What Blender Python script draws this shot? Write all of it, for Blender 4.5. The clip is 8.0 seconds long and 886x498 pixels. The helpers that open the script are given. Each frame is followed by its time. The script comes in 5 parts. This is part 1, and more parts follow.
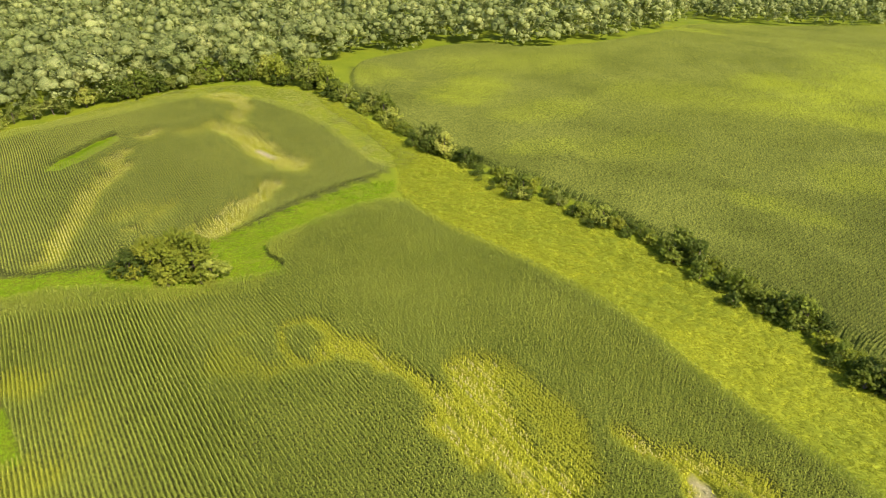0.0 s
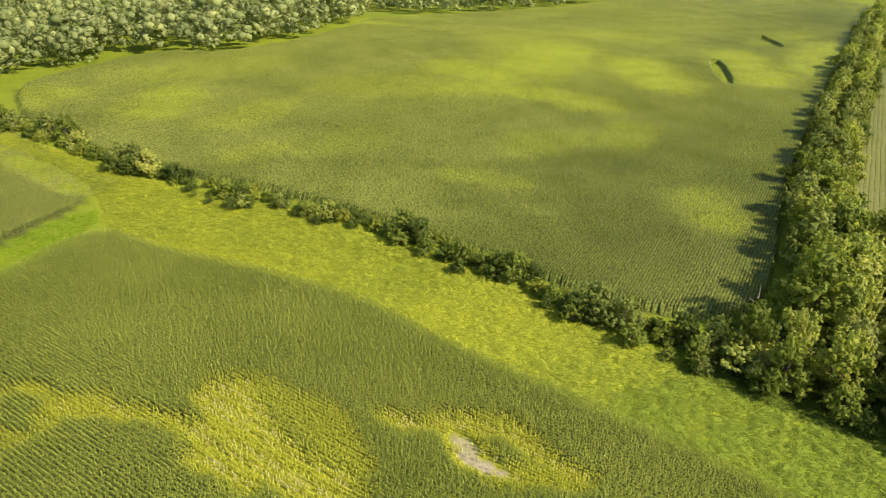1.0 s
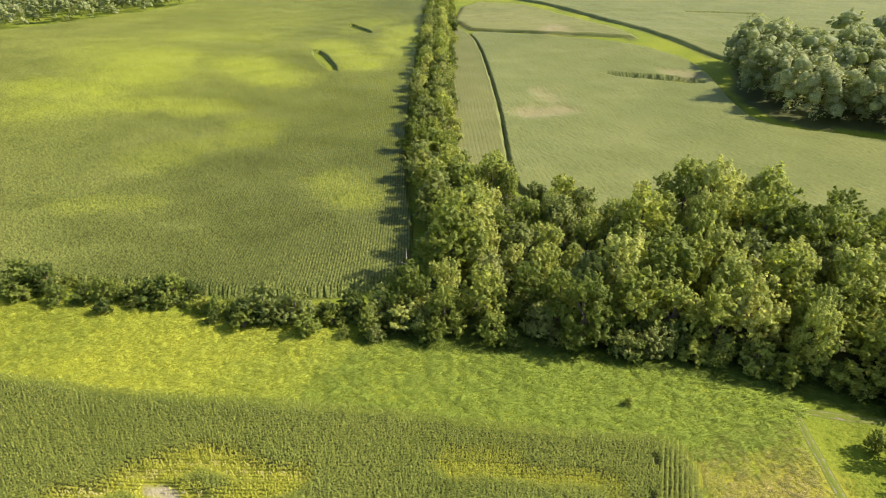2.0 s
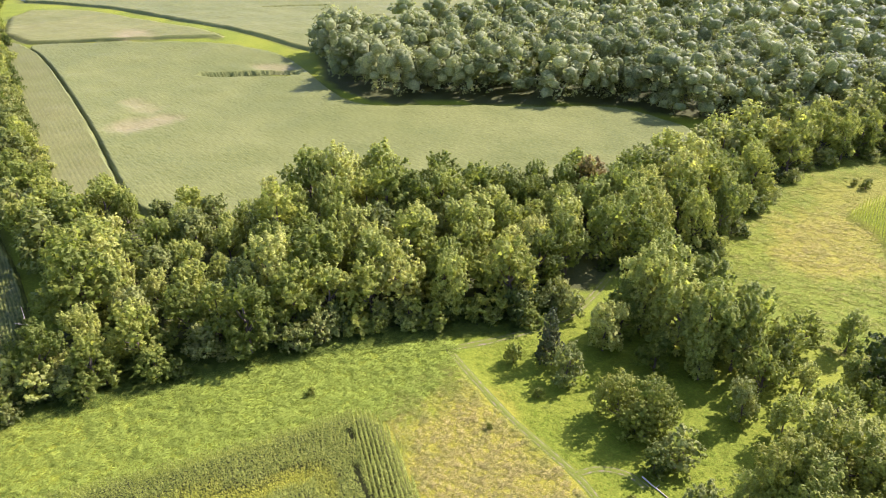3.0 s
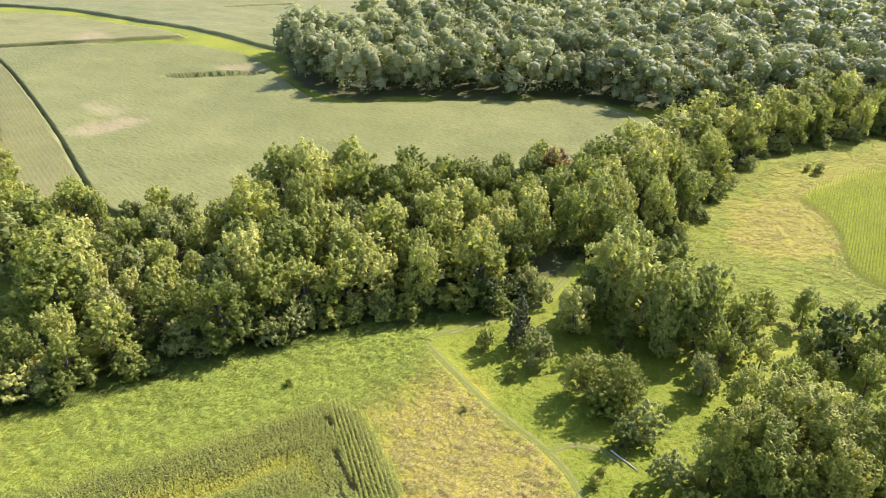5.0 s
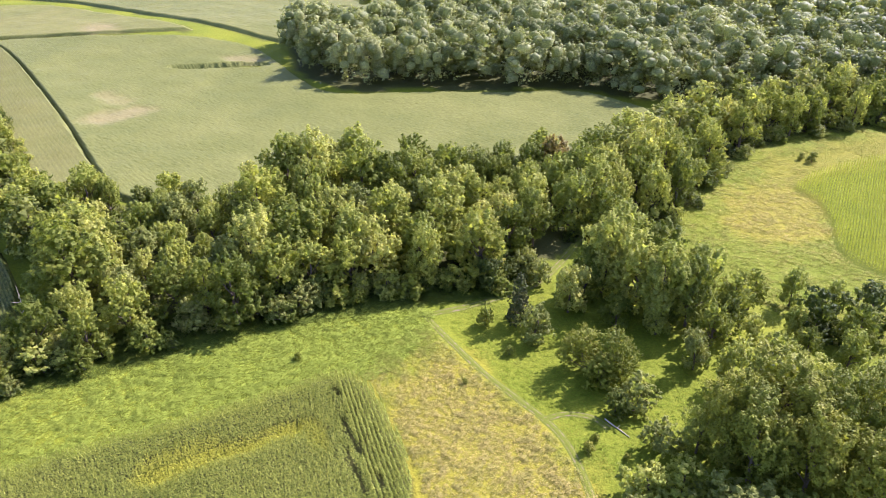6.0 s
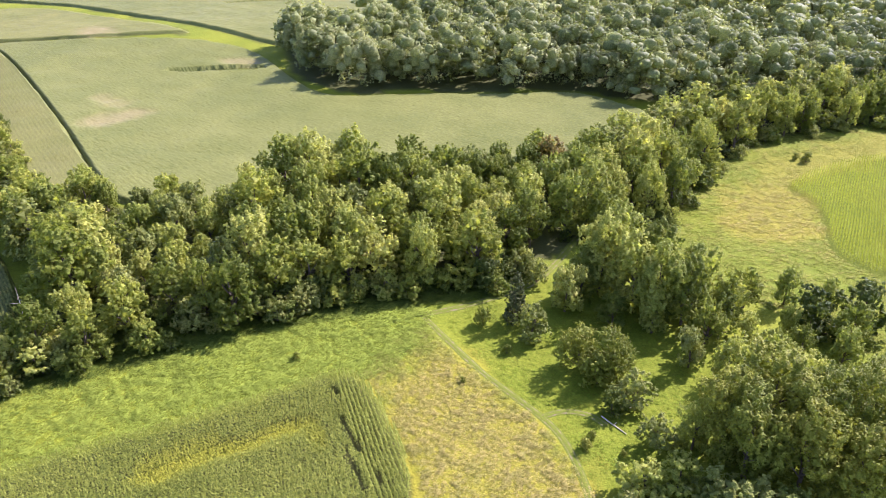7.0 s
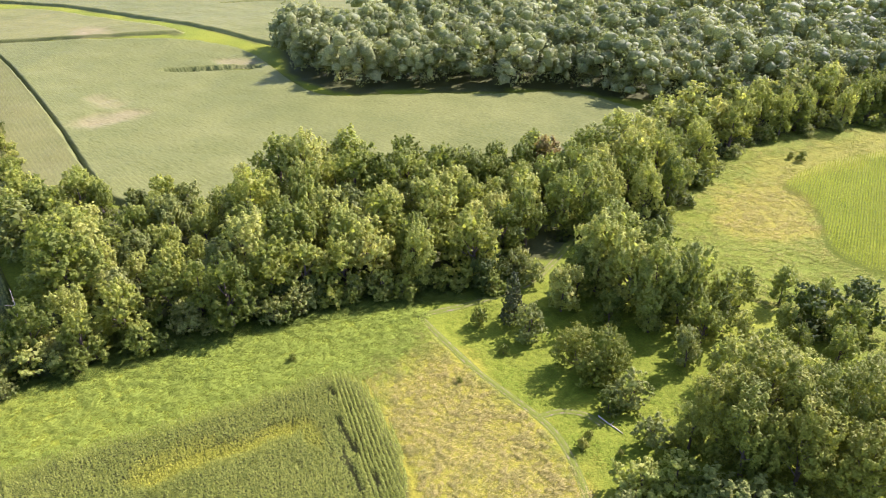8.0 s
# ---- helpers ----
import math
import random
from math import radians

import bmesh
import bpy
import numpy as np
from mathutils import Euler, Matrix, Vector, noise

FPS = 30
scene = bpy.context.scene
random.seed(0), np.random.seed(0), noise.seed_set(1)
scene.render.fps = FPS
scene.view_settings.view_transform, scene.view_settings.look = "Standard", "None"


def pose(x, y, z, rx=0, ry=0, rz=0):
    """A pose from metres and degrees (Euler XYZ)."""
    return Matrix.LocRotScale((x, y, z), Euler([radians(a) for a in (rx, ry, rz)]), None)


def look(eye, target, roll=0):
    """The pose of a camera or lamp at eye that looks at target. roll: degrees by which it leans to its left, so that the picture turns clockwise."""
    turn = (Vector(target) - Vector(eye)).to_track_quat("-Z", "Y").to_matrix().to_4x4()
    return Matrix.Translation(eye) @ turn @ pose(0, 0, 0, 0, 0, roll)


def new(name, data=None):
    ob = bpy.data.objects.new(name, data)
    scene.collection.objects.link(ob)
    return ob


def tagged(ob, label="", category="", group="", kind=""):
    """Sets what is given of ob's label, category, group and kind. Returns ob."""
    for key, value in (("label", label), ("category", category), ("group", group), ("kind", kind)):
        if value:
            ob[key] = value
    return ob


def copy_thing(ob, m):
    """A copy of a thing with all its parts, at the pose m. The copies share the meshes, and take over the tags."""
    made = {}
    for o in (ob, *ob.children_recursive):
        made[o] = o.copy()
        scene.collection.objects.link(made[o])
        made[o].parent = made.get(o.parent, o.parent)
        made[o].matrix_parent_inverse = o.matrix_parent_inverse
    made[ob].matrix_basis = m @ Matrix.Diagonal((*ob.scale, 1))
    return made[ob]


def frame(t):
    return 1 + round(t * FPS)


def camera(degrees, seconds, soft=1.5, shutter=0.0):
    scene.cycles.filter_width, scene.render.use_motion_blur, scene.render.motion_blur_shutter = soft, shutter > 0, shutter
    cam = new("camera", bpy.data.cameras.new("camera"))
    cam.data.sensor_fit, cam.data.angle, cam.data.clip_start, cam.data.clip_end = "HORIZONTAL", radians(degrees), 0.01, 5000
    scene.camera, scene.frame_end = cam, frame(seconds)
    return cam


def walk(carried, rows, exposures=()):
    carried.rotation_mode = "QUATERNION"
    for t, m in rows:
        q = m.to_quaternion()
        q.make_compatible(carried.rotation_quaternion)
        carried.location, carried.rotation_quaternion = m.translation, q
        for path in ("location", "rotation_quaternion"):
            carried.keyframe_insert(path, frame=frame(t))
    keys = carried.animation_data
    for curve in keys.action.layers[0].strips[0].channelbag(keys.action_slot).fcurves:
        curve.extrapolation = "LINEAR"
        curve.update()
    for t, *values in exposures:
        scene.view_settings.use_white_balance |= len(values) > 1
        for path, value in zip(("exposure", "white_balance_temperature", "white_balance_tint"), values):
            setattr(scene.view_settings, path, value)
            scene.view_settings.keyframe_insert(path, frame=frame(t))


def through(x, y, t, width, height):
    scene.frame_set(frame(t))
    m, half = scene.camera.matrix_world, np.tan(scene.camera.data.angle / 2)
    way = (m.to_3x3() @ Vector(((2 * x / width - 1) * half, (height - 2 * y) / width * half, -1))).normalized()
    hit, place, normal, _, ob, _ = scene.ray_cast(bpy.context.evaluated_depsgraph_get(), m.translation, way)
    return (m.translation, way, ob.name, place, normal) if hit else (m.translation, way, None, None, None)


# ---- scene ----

# ---------- camera and its way ----------
cam = camera(65.94, 8.0, soft=0.9)
# seconds, x, y, z, yaw to the left of +y, pitch, roll
PATH = [
    (0.0, 1.06, 0.51, 84.94, 98.42, -26.10, 0.15),
    (0.5, 1.29, 0.67, 85.13, 84.84, -26.13, 0.12),
    (1.0, 1.6, 1.2, 85.26, 74.02, -26.22, -0.09),
    (1.5, 1.6, 1.06, 84.9, 58.71, -26.26, -0.07),
    (2.0, 1.56, 1.32, 84.73, 42.51, -26.38, -0.23),
    (2.2, 1.57, 1, 84.77, 35.98, -26.43, -0.21),
    (3.3, -0.14, 0.07, 85.74, 5.91, -26.66, 0.45),
    (3.5, 0, 0, 85.8, 6.02, -26.69, 0.38),
    (4.0, 0.16, -0.21, 85.83, 6.26, -26.72, 0.24),
    (5.5, 1.02, -7.32, 85.8, 6.72, -26.98, -0.09),
    (6.0, 1.26, -10.62, 85.76, 6.73, -27.23, -0.02),
    (6.5, 1.33, -11.63, 85.67, 6.66, -27.07, -0.01),
    (7.0, 1.34, -11.75, 85.69, 6.45, -27.03, -0.11),
    (7.5, 1.34, -11.67, 85.73, 6.21, -27.04, -0.08),
    (8.0, 1.32, -11.64, 85.77, 6.10, -27.05, -0.17),
]


def stand(x, y, z, yaw, pitch, roll):
    a, p = radians(yaw), radians(pitch)
    way = Vector((-math.sin(a) * math.cos(p), math.cos(a) * math.cos(p), math.sin(p)))
    eye = Vector((x, y, z))
    return look(eye, eye + way * 100.0, roll)


EXPOSURE = [(0.0, 0.93, 6250, 16), (1.0, 0.97, 6050, 20), (2.0, 1.13, 5600, 31), (3.3, 1.60, 5250, 50), (8.0, 1.60, 5250, 50)]
walk(cam, [(row[0], stand(*row[1:])) for row in PATH], EXPOSURE)

# ---------- sky and sun ----------
SUN_AZIMUTH, SUN_HEIGHT = radians(46), radians(41.5)
world = bpy.data.worlds.new("sky")
scene.world = world
world.use_nodes = True
sky = world.node_tree.nodes.new("ShaderNodeTexSky")
sky.sky_type, sky.sun_disc = "NISHITA", False
sky.sun_elevation, sky.sun_rotation = SUN_HEIGHT, SUN_AZIMUTH
backdrop = world.node_tree.nodes["Background"]
backdrop.inputs["Strength"].default_value = 0.15
world.node_tree.links.new(sky.outputs["Color"], backdrop.inputs["Color"])
sun_data = bpy.data.lights.new("sun", "SUN")
sun_data.energy, sun_data.angle, sun_data.color = 5.0, radians(0.6), (1.0, 0.95, 0.86)
sun = new("sun", sun_data)
to_sun = Vector((math.sin(SUN_AZIMUTH) * math.cos(SUN_HEIGHT), math.cos(SUN_AZIMUTH) * math.cos(SUN_HEIGHT), math.sin(SUN_HEIGHT)))
sun.matrix_world = look(to_sun * 400, (0, 0, 0))


# ---------- materials ----------
class Nodes:
    """A small helper to write node materials."""

    def __init__(self, name):
        self.mat = bpy.data.materials.new(name)
        self.mat.use_nodes = True
        self.tree = self.mat.node_tree
        self.tree.nodes.clear()
        self.out = self.tree.nodes.new("ShaderNodeOutputMaterial")

    def add(self, kind, **inputs):
        node = self.tree.nodes.new("ShaderNode" + kind)
        for key, value in inputs.items():
            self.set(node, key, value)
        return node

    def set(self, node, key, value):
        socket = node.inputs[int(key[1:])] if key[0] == "i" and key[1:].isdigit() else node.inputs[key]
        if isinstance(value, bpy.types.NodeSocket):
            self.tree.links.new(value, socket)
        elif isinstance(value, tuple) and len(value) == 3 and socket.type == "RGBA":
            socket.default_value = (*value, 1)
        else:
            socket.default_value = value

    def noise(self, scale, detail=3.0, where=None, rough=0.55):
        node = self.add("TexNoise", Scale=scale, Detail=detail, Roughness=rough)
        self.tree.links.new(where if where else self.place(), node.inputs["Vector"])
        return node.outputs["Fac"]

    def place(self):
        return self.add("NewGeometry").outputs["Position"]

    def attribute(self, name):
        node = self.add("Attribute")
        node.attribute_name = name
        return node.outputs["Fac"]

    def ramp(self, value, *stops):
        node = self.add("ValToRGB", Fac=value)
        bar = node.color_ramp
        while len(bar.elements) < len(stops):
            bar.elements.new(0.5)
        for piece, (at, colour) in zip(bar.elements, stops):
            piece.position = at
            piece.color = (*colour, 1) if isinstance(colour, tuple) else (colour, colour, colour, 1)
        return node.outputs["Color"]

    def mix(self, fac, a, b, how="MIX"):
        node = self.tree.nodes.new("ShaderNodeMix")
        node.data_type, node.blend_type = "RGBA", how
        for socket, value in ((node.inputs[0], fac), (node.inputs[6], a), (node.inputs[7], b)):
            if isinstance(value, bpy.types.NodeSocket):
                self.tree.links.new(value, socket)
            else:
                socket.default_value = (*value, 1) if isinstance(value, tuple) else value
        return node.outputs[2]

    def math(self, how, a, b=0.0, c=0.0):
        node = self.add("Math", i0=a, i1=b, i2=c)
        node.operation = how
        return node.outputs[0]

    def leafy(self, colour, rough=0.5, through=0.35, glow=(1.15, 1.2, 0.6), gloss=0.35, grain=0.0, depth=0.2, tone=1.0):
        """A leaf's surface: gloss, single leaves within a spray, and daylight that shines through."""
        face = self.add("BsdfPrincipled", Roughness=rough)
        relief = None
        if grain:
            single = self.noise(grain, 2, rough=0.7)
            colour = self.mix(1.0, colour, self.ramp(single, (0.32, (1 - 0.55 * tone, 1 - 0.52 * tone, 1 - 0.58 * tone)), (0.5, (0.95, 0.95, 0.95)), (0.68, (1 + 0.5 * tone, 1 + 0.45 * tone, 1 + 0.3 * tone))), "MULTIPLY")
            relief = self.add("Bump", Height=single, Strength=1.0, Distance=depth).outputs[0]
            self.tree.links.new(relief, face.inputs["Normal"])
        self.set(face, "Base Color", colour)
        self.set(face, "Specular IOR Level", gloss)
        lit = self.add("BsdfTranslucent", Color=self.mix(1.0, colour, glow, "MULTIPLY"))
        if relief:
            self.tree.links.new(relief, lit.inputs["Normal"])
        both = self.add("MixShader", Fac=through)
        self.tree.links.new(face.outputs[0], both.inputs[1])
        self.tree.links.new(lit.outputs[0], both.inputs[2])
        self.tree.links.new(both.outputs[0], self.out.inputs["Surface"])
        return self.mat

    def solid(self, colour, rough=0.8, bump=None, height=0.1):
        face = self.add("BsdfPrincipled", Roughness=rough)
        self.set(face, "Base Color", colour)
        self.set(face, "Specular IOR Level", 0.06)
        if bump:
            relief = self.add("Bump", Height=bump, Strength=0.6, Distance=height)
            self.tree.links.new(relief.outputs[0], face.inputs["Normal"])
        self.tree.links.new(face.outputs[0], self.out.inputs["Surface"])
        return self.mat


def leaf_material(name, dark, mid, light, by_attribute=False, through=0.5, grain=4.5, depth=0.07, tone=0.45):
    n = Nodes(name)
    whole = n.attribute("tint") if by_attribute else n.add("ObjectInfo").outputs["Random"]
    single = n.add("NewGeometry").outputs["Random Per Island"]
    tree_colour = n.ramp(whole, (0.0, dark), (0.5, mid), (1.0, light))
    varied = n.mix(0.65, tree_colour, n.ramp(single, (0.0, (0.6, 0.65, 0.55)), (0.6, (1.0, 1.0, 1.0)), (1.0, (1.35, 1.3, 1.15))), "MULTIPLY")
    patchy = n.mix(0.5, varied, n.ramp(n.noise(0.35, 2), (0.3, (0.75, 0.85, 0.7)), (0.7, (1.25, 1.15, 1.1))), "MULTIPLY")
    return n.leafy(patchy, 0.6, through, gloss=0.12, grain=grain, depth=depth, tone=tone)


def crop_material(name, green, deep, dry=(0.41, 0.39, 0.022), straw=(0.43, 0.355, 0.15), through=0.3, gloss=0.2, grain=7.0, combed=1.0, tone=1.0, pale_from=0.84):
    n = Nodes(name)
    single = n.ramp(n.noise(5.0, 2), (0.3, 0.0), (0.7, 1.0))
    wide = n.noise(0.035, 3)
    base = n.mix(n.ramp(wide, (0.35, 0.0), (0.65, 1.0)), deep, green)
    base = n.mix(0.5, base, n.ramp(single, (0.0, (0.6, 0.65, 0.6)), (0.7, (1.05, 1.05, 1.0)), (1.0, (1.6, 1.5, 1.5))), "MULTIPLY")
    # Pale tassels, plus row shade put into the colour: darker furrows, lighter crests.
    crest = n.mix(n.ramp(n.attribute("tassel_row_shade"), (0.35, 0.0), (1.0, 1.0)), (1 - 0.28 * combed, 1 - 0.22 * combed, 1 - 0.25 * combed), (1 + 0.35 * combed, 1 + 0.25 * combed, 1 + 0.3 * combed))
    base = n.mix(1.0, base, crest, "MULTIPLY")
    worn = n.attribute("dry")
    lime = n.mix(n.ramp(worn, (0.05, 0.0), (0.95, 1.0)), base, dry)
    pale = n.math("MULTIPLY", n.ramp(worn, (pale_from, 0.0), (1.0, 1.0)), n.ramp(n.noise(0.8, 3), (0.35, 0.2), (0.65, 1.0)))
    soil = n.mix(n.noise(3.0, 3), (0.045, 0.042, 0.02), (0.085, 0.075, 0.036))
    between = n.math("MULTIPLY", n.ramp(n.attribute("tassel_row_shade"), (0.03, 1.0), (0.3, 0.0)), n.math("SUBTRACT", 1.0, worn))
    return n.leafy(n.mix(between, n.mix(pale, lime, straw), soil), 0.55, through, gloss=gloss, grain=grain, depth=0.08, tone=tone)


def grass_material(name, lush, gold):
    n = Nodes(name)
    single = n.add("NewGeometry").outputs["Random Per Island"]
    mixed = n.math("ADD", n.attribute("dry"), n.math("MULTIPLY", n.math("SUBTRACT", n.noise(0.12, 3), 0.5), 0.5))
    base = n.mix(n.ramp(mixed, (0.15, 0.0), (0.85, 1.0)), lush, gold)
    base = n.mix(0.4, base, n.ramp(single, (0.0, (0.7, 0.75, 0.65)), (0.7, (1.0, 1.0, 1.0)), (1.0, (1.35, 1.3, 1.3))), "MULTIPLY")
    return n.leafy(base, 0.75, 0.4, gloss=0.03)


def ground_material():
    n = Nodes("grassy_ground")
    fine, broad = n.noise(1.6, 5), n.noise(0.06, 4)
    grass = n.mix(n.ramp(broad, (0.3, 0.0), (0.7, 1.0)), (0.11, 0.138, 0.006), (0.155, 0.172, 0.008))
    grass = n.mix(n.ramp(n.attribute("dry"), (0.1, 0.0), (0.9, 1.0)), grass, (0.225, 0.22, 0.008))
    grass = n.mix(n.ramp(n.attribute("golden"), (0.1, 0.0), (0.9, 1.0)), grass, (0.195, 0.172, 0.012))
    grass = n.mix(0.6, grass, n.ramp(fine, (0.3, (0.55, 0.6, 0.5)), (0.7, (1.3, 1.25, 1.2))), "MULTIPLY")
    soil = n.mix(fine, (0.028, 0.032, 0.008), (0.062, 0.058, 0.018))
    below = n.mix(n.attribute("soil"), grass, soil)
    sand = n.mix(n.ramp(fine, (0.3, 0.0), (0.7, 1.0)), (0.17, 0.14, 0.06), (0.30, 0.245, 0.13))
    below = n.mix(n.ramp(n.attribute("sand"), (0.25, 0.0), (0.7, 1.0)), below, sand)
    return n.solid(below, 0.9, n.noise(2.5, 5), 0.3)


def track_material():
    n = Nodes("worn_dirt_and_grass")
    wear = n.math("ADD", n.attribute("wear"), n.math("MULTIPLY", n.math("SUBTRACT", n.noise(0.9, 4), 0.5), 1.3))
    grass = n.mix(n.noise(2.2, 4), (0.085, 0.105, 0.008), (0.13, 0.14, 0.012))
    dirt = n.mix(n.noise(3.0, 4), (0.14, 0.11, 0.045), (0.20, 0.165, 0.075))
    return n.solid(n.mix(n.ramp(wear, (0.35, 0.0), (0.75, 1.0)), grass, dirt), 0.95, n.noise(4.0, 4), 0.15)


def bark_material(name, dark, pale):
    n = Nodes(name)
    return n.solid(n.mix(n.noise(3.5, 5), dark, pale), 0.9, n.noise(9.0, 4), 0.08)


GROUND = ground_material()
TRACK = track_material()
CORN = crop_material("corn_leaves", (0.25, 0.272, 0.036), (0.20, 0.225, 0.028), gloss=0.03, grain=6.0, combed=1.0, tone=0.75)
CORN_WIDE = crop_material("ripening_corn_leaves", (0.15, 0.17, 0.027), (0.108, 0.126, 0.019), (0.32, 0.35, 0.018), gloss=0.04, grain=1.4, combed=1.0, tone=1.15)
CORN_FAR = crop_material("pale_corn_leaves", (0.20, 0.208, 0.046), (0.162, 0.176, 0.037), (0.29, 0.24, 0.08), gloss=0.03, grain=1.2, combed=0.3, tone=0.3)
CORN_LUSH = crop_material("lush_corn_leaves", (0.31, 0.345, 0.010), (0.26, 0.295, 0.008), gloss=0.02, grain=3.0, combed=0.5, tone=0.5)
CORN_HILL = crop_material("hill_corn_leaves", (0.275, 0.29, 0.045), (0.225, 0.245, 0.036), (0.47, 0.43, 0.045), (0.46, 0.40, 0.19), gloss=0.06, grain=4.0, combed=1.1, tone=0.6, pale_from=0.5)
GRASS = grass_material("tall_prairie_grass", (0.23, 0.28, 0.028), (0.43, 0.43, 0.032))
MEADOW = grass_material("meadow_grass", (0.15, 0.20, 0.010), (0.32, 0.265, 0.065))
LUSH = grass_material("lush_waterway_grass", (0.23, 0.34, 0.010), (0.34, 0.42, 0.014))
MARGIN = grass_material("pale_margin_grass", (0.22, 0.25, 0.045), (0.38, 0.37, 0.10))
UNDERGROWTH = grass_material("rank_undergrowth", (0.10, 0.135, 0.014), (0.17, 0.20, 0.022))
POPLAR = leaf_material("cottonwood_leaves", (0.27, 0.30, 0.042), (0.375, 0.39, 0.064), (0.48, 0.465, 0.095), through=0.6)
BROAD = leaf_material("broadleaf_leaves", (0.155, 0.185, 0.022), (0.245, 0.272, 0.034), (0.37, 0.38, 0.05), through=0.6)
GREY = leaf_material("grey_green_leaves", (0.19, 0.21, 0.036), (0.25, 0.268, 0.05), (0.32, 0.325, 0.07))
DARK = leaf_material("cedar_needles", (0.07, 0.08, 0.016), (0.085, 0.095, 0.02), (0.10, 0.11, 0.025), through=0.25)
LIME = leaf_material("yellow_green_leaves", (0.16, 0.18, 0.013), (0.20, 0.215, 0.016), (0.25, 0.25, 0.021), through=0.36)
RUST = leaf_material("rusty_leaves", (0.25, 0.19, 0.04), (0.27, 0.205, 0.045), (0.29, 0.22, 0.05))
# The added blue paints distance haze into the far leaves' colours.
HAZY_FAR_LEAVES = leaf_material("hazy_far_wood_leaves", (0.20, 0.22, 0.065), (0.28, 0.30, 0.09), (0.355, 0.36, 0.125), True, through=0.5, grain=1.8, depth=0.15, tone=0.6)
# Dark green leaves, darkened further to paint in the backlit hedge's shade.
SHADED_HEDGE_LEAVES = leaf_material("shade_dark_hedge_leaves", (0.08, 0.105, 0.014), (0.13, 0.16, 0.019), (0.22, 0.25, 0.027))
BARK = bark_material("grey_brown_bark", (0.075, 0.055, 0.028), (0.16, 0.125, 0.07))
BLEACHED = bark_material("bleached_dead_wood", (0.34, 0.27, 0.15), (0.52, 0.43, 0.27))

# ---------- plan ----------
# hills: middle, half widths, turn, height
HILLS = [(-293.1, -150.2, 88.7, 68.6, 0.5, 11.4), (-479, 35.8, 114.4, 85.8, 0.3, 11.4), (-336.1, 200.2, 85.8, 107.2, -0.7, 7.9), (-572, 307.4, 128.7, 128.7, 0, 11.4),
         (-271.7, 78.6, 37.2, 85.8, 0.9, 3.1), (-286, 572, 214.5, 157.3, 0.3, 15.7), (-214.5, 386.1, 64.3, 40, 0.4, 4.3), (114.4, 486.2, 228.8, 128.7, 0, 12.9),
         (-600.6, -228.8, 171.6, 157.3, 0, 12.9), (-107.2, -28.6, 57.2, 42.9, 0.6, 2.9)]


def height(X, Y):
    X, Y = np.asarray(X, float), np.asarray(Y, float)
    z = X * 0.0
    for cx, cy, sx, sy, a, h in HILLS:
        c, s = math.cos(a), math.sin(a)
        u, v = ((X - cx) * c + (Y - cy) * s) / sx, (-(X - cx) * s + (Y - cy) * c) / sy
        z = z + h * np.exp(-0.5 * (u * u + v * v))
    return z


def hashed(i, j, seed):
    v = np.sin(i * 127.1 + j * 311.7 + seed * 74.7) * 43758.5453
    return v - np.floor(v)


def wander(X, Y, size, seed=0):
    """Smooth random values from 0 to 1 over the plan."""
    x, y = np.asarray(X, float) / size, np.asarray(Y, float) / size
    i, j = np.floor(x), np.floor(y)
    u, v = x - i, y - j
    u, v = u * u * (3 - 2 * u), v * v * (3 - 2 * v)
    low = hashed(i, j, seed) * (1 - u) + hashed(i + 1, j, seed) * u
    high = hashed(i, j + 1, seed) * (1 - u) + hashed(i + 1, j + 1, seed) * u
    return low * (1 - v) + high * v


def rounded(points, times=2):
    """A closed outline with its corners cut."""
    p = np.array(points, float)
    for _ in range(times):
        q = np.roll(p, -1, 0)
        p = np.stack([p * 0.75 + q * 0.25, p * 0.25 + q * 0.75], 1).reshape(-1, 2)
    return p


def inside(X, Y, outline):
    X, Y = np.asarray(X, float), np.asarray(Y, float)
    hit = np.zeros(X.shape, bool)
    p = np.asarray(outline, float)
    for (x0, y0), (x1, y1) in zip(p, np.roll(p, -1, 0)):
        if y0 == y1:
            continue
        cross = (y0 > Y) != (y1 > Y)
        hit ^= cross & (X < (x1 - x0) * (Y - y0) / (y1 - y0) + x0)
    return hit


def lane(a, b, half):
    """A narrow four-cornered strip from a to b."""
    a, b = np.array(a, float), np.array(b, float)
    along = (b - a) / np.hypot(*(b - a))
    side = np.array((-along[1], along[0])) * half
    return np.array([a + side, b + side, b - side, a - side])


def near_line(X, Y, a, b):
    (ax, ay), (bx, by) = a, b
    dx, dy = bx - ax, by - ay
    s = np.clip(((X - ax) * dx + (Y - ay) * dy) / (dx * dx + dy * dy + 1e-9), 0, 1)
    return np.hypot(X - ax - s * dx, Y - ay - s * dy)


def patches(X, Y, strips, soft=0.75):
    """How strongly the strips (from, to, half width, strength) touch each place, with ragged edges."""
    wx = X + (wander(X, Y, 11.0, 31) - 0.5) * 5.0 + (wander(X, Y, 4.0, 32) - 0.5) * 2.2
    wy = Y + (wander(X, Y, 11.0, 33) - 0.5) * 5.0 + (wander(X, Y, 4.0, 34) - 0.5) * 2.2
    ragged = (wander(X, Y, 3.1, 3) - 0.5) * 0.55 + (wander(X, Y, 1.3, 4) - 0.5) * 0.45
    best = np.zeros(np.shape(X))
    for a, b, wide, strong in strips:
        d = near_line(wx, wy, a, b) / wide + ragged
        s = np.clip((1.0 + soft * 0.7 - d) / soft, 0, 1)
        best = np.maximum(best, s * s * (3 - 2 * s) * strong)
    return best


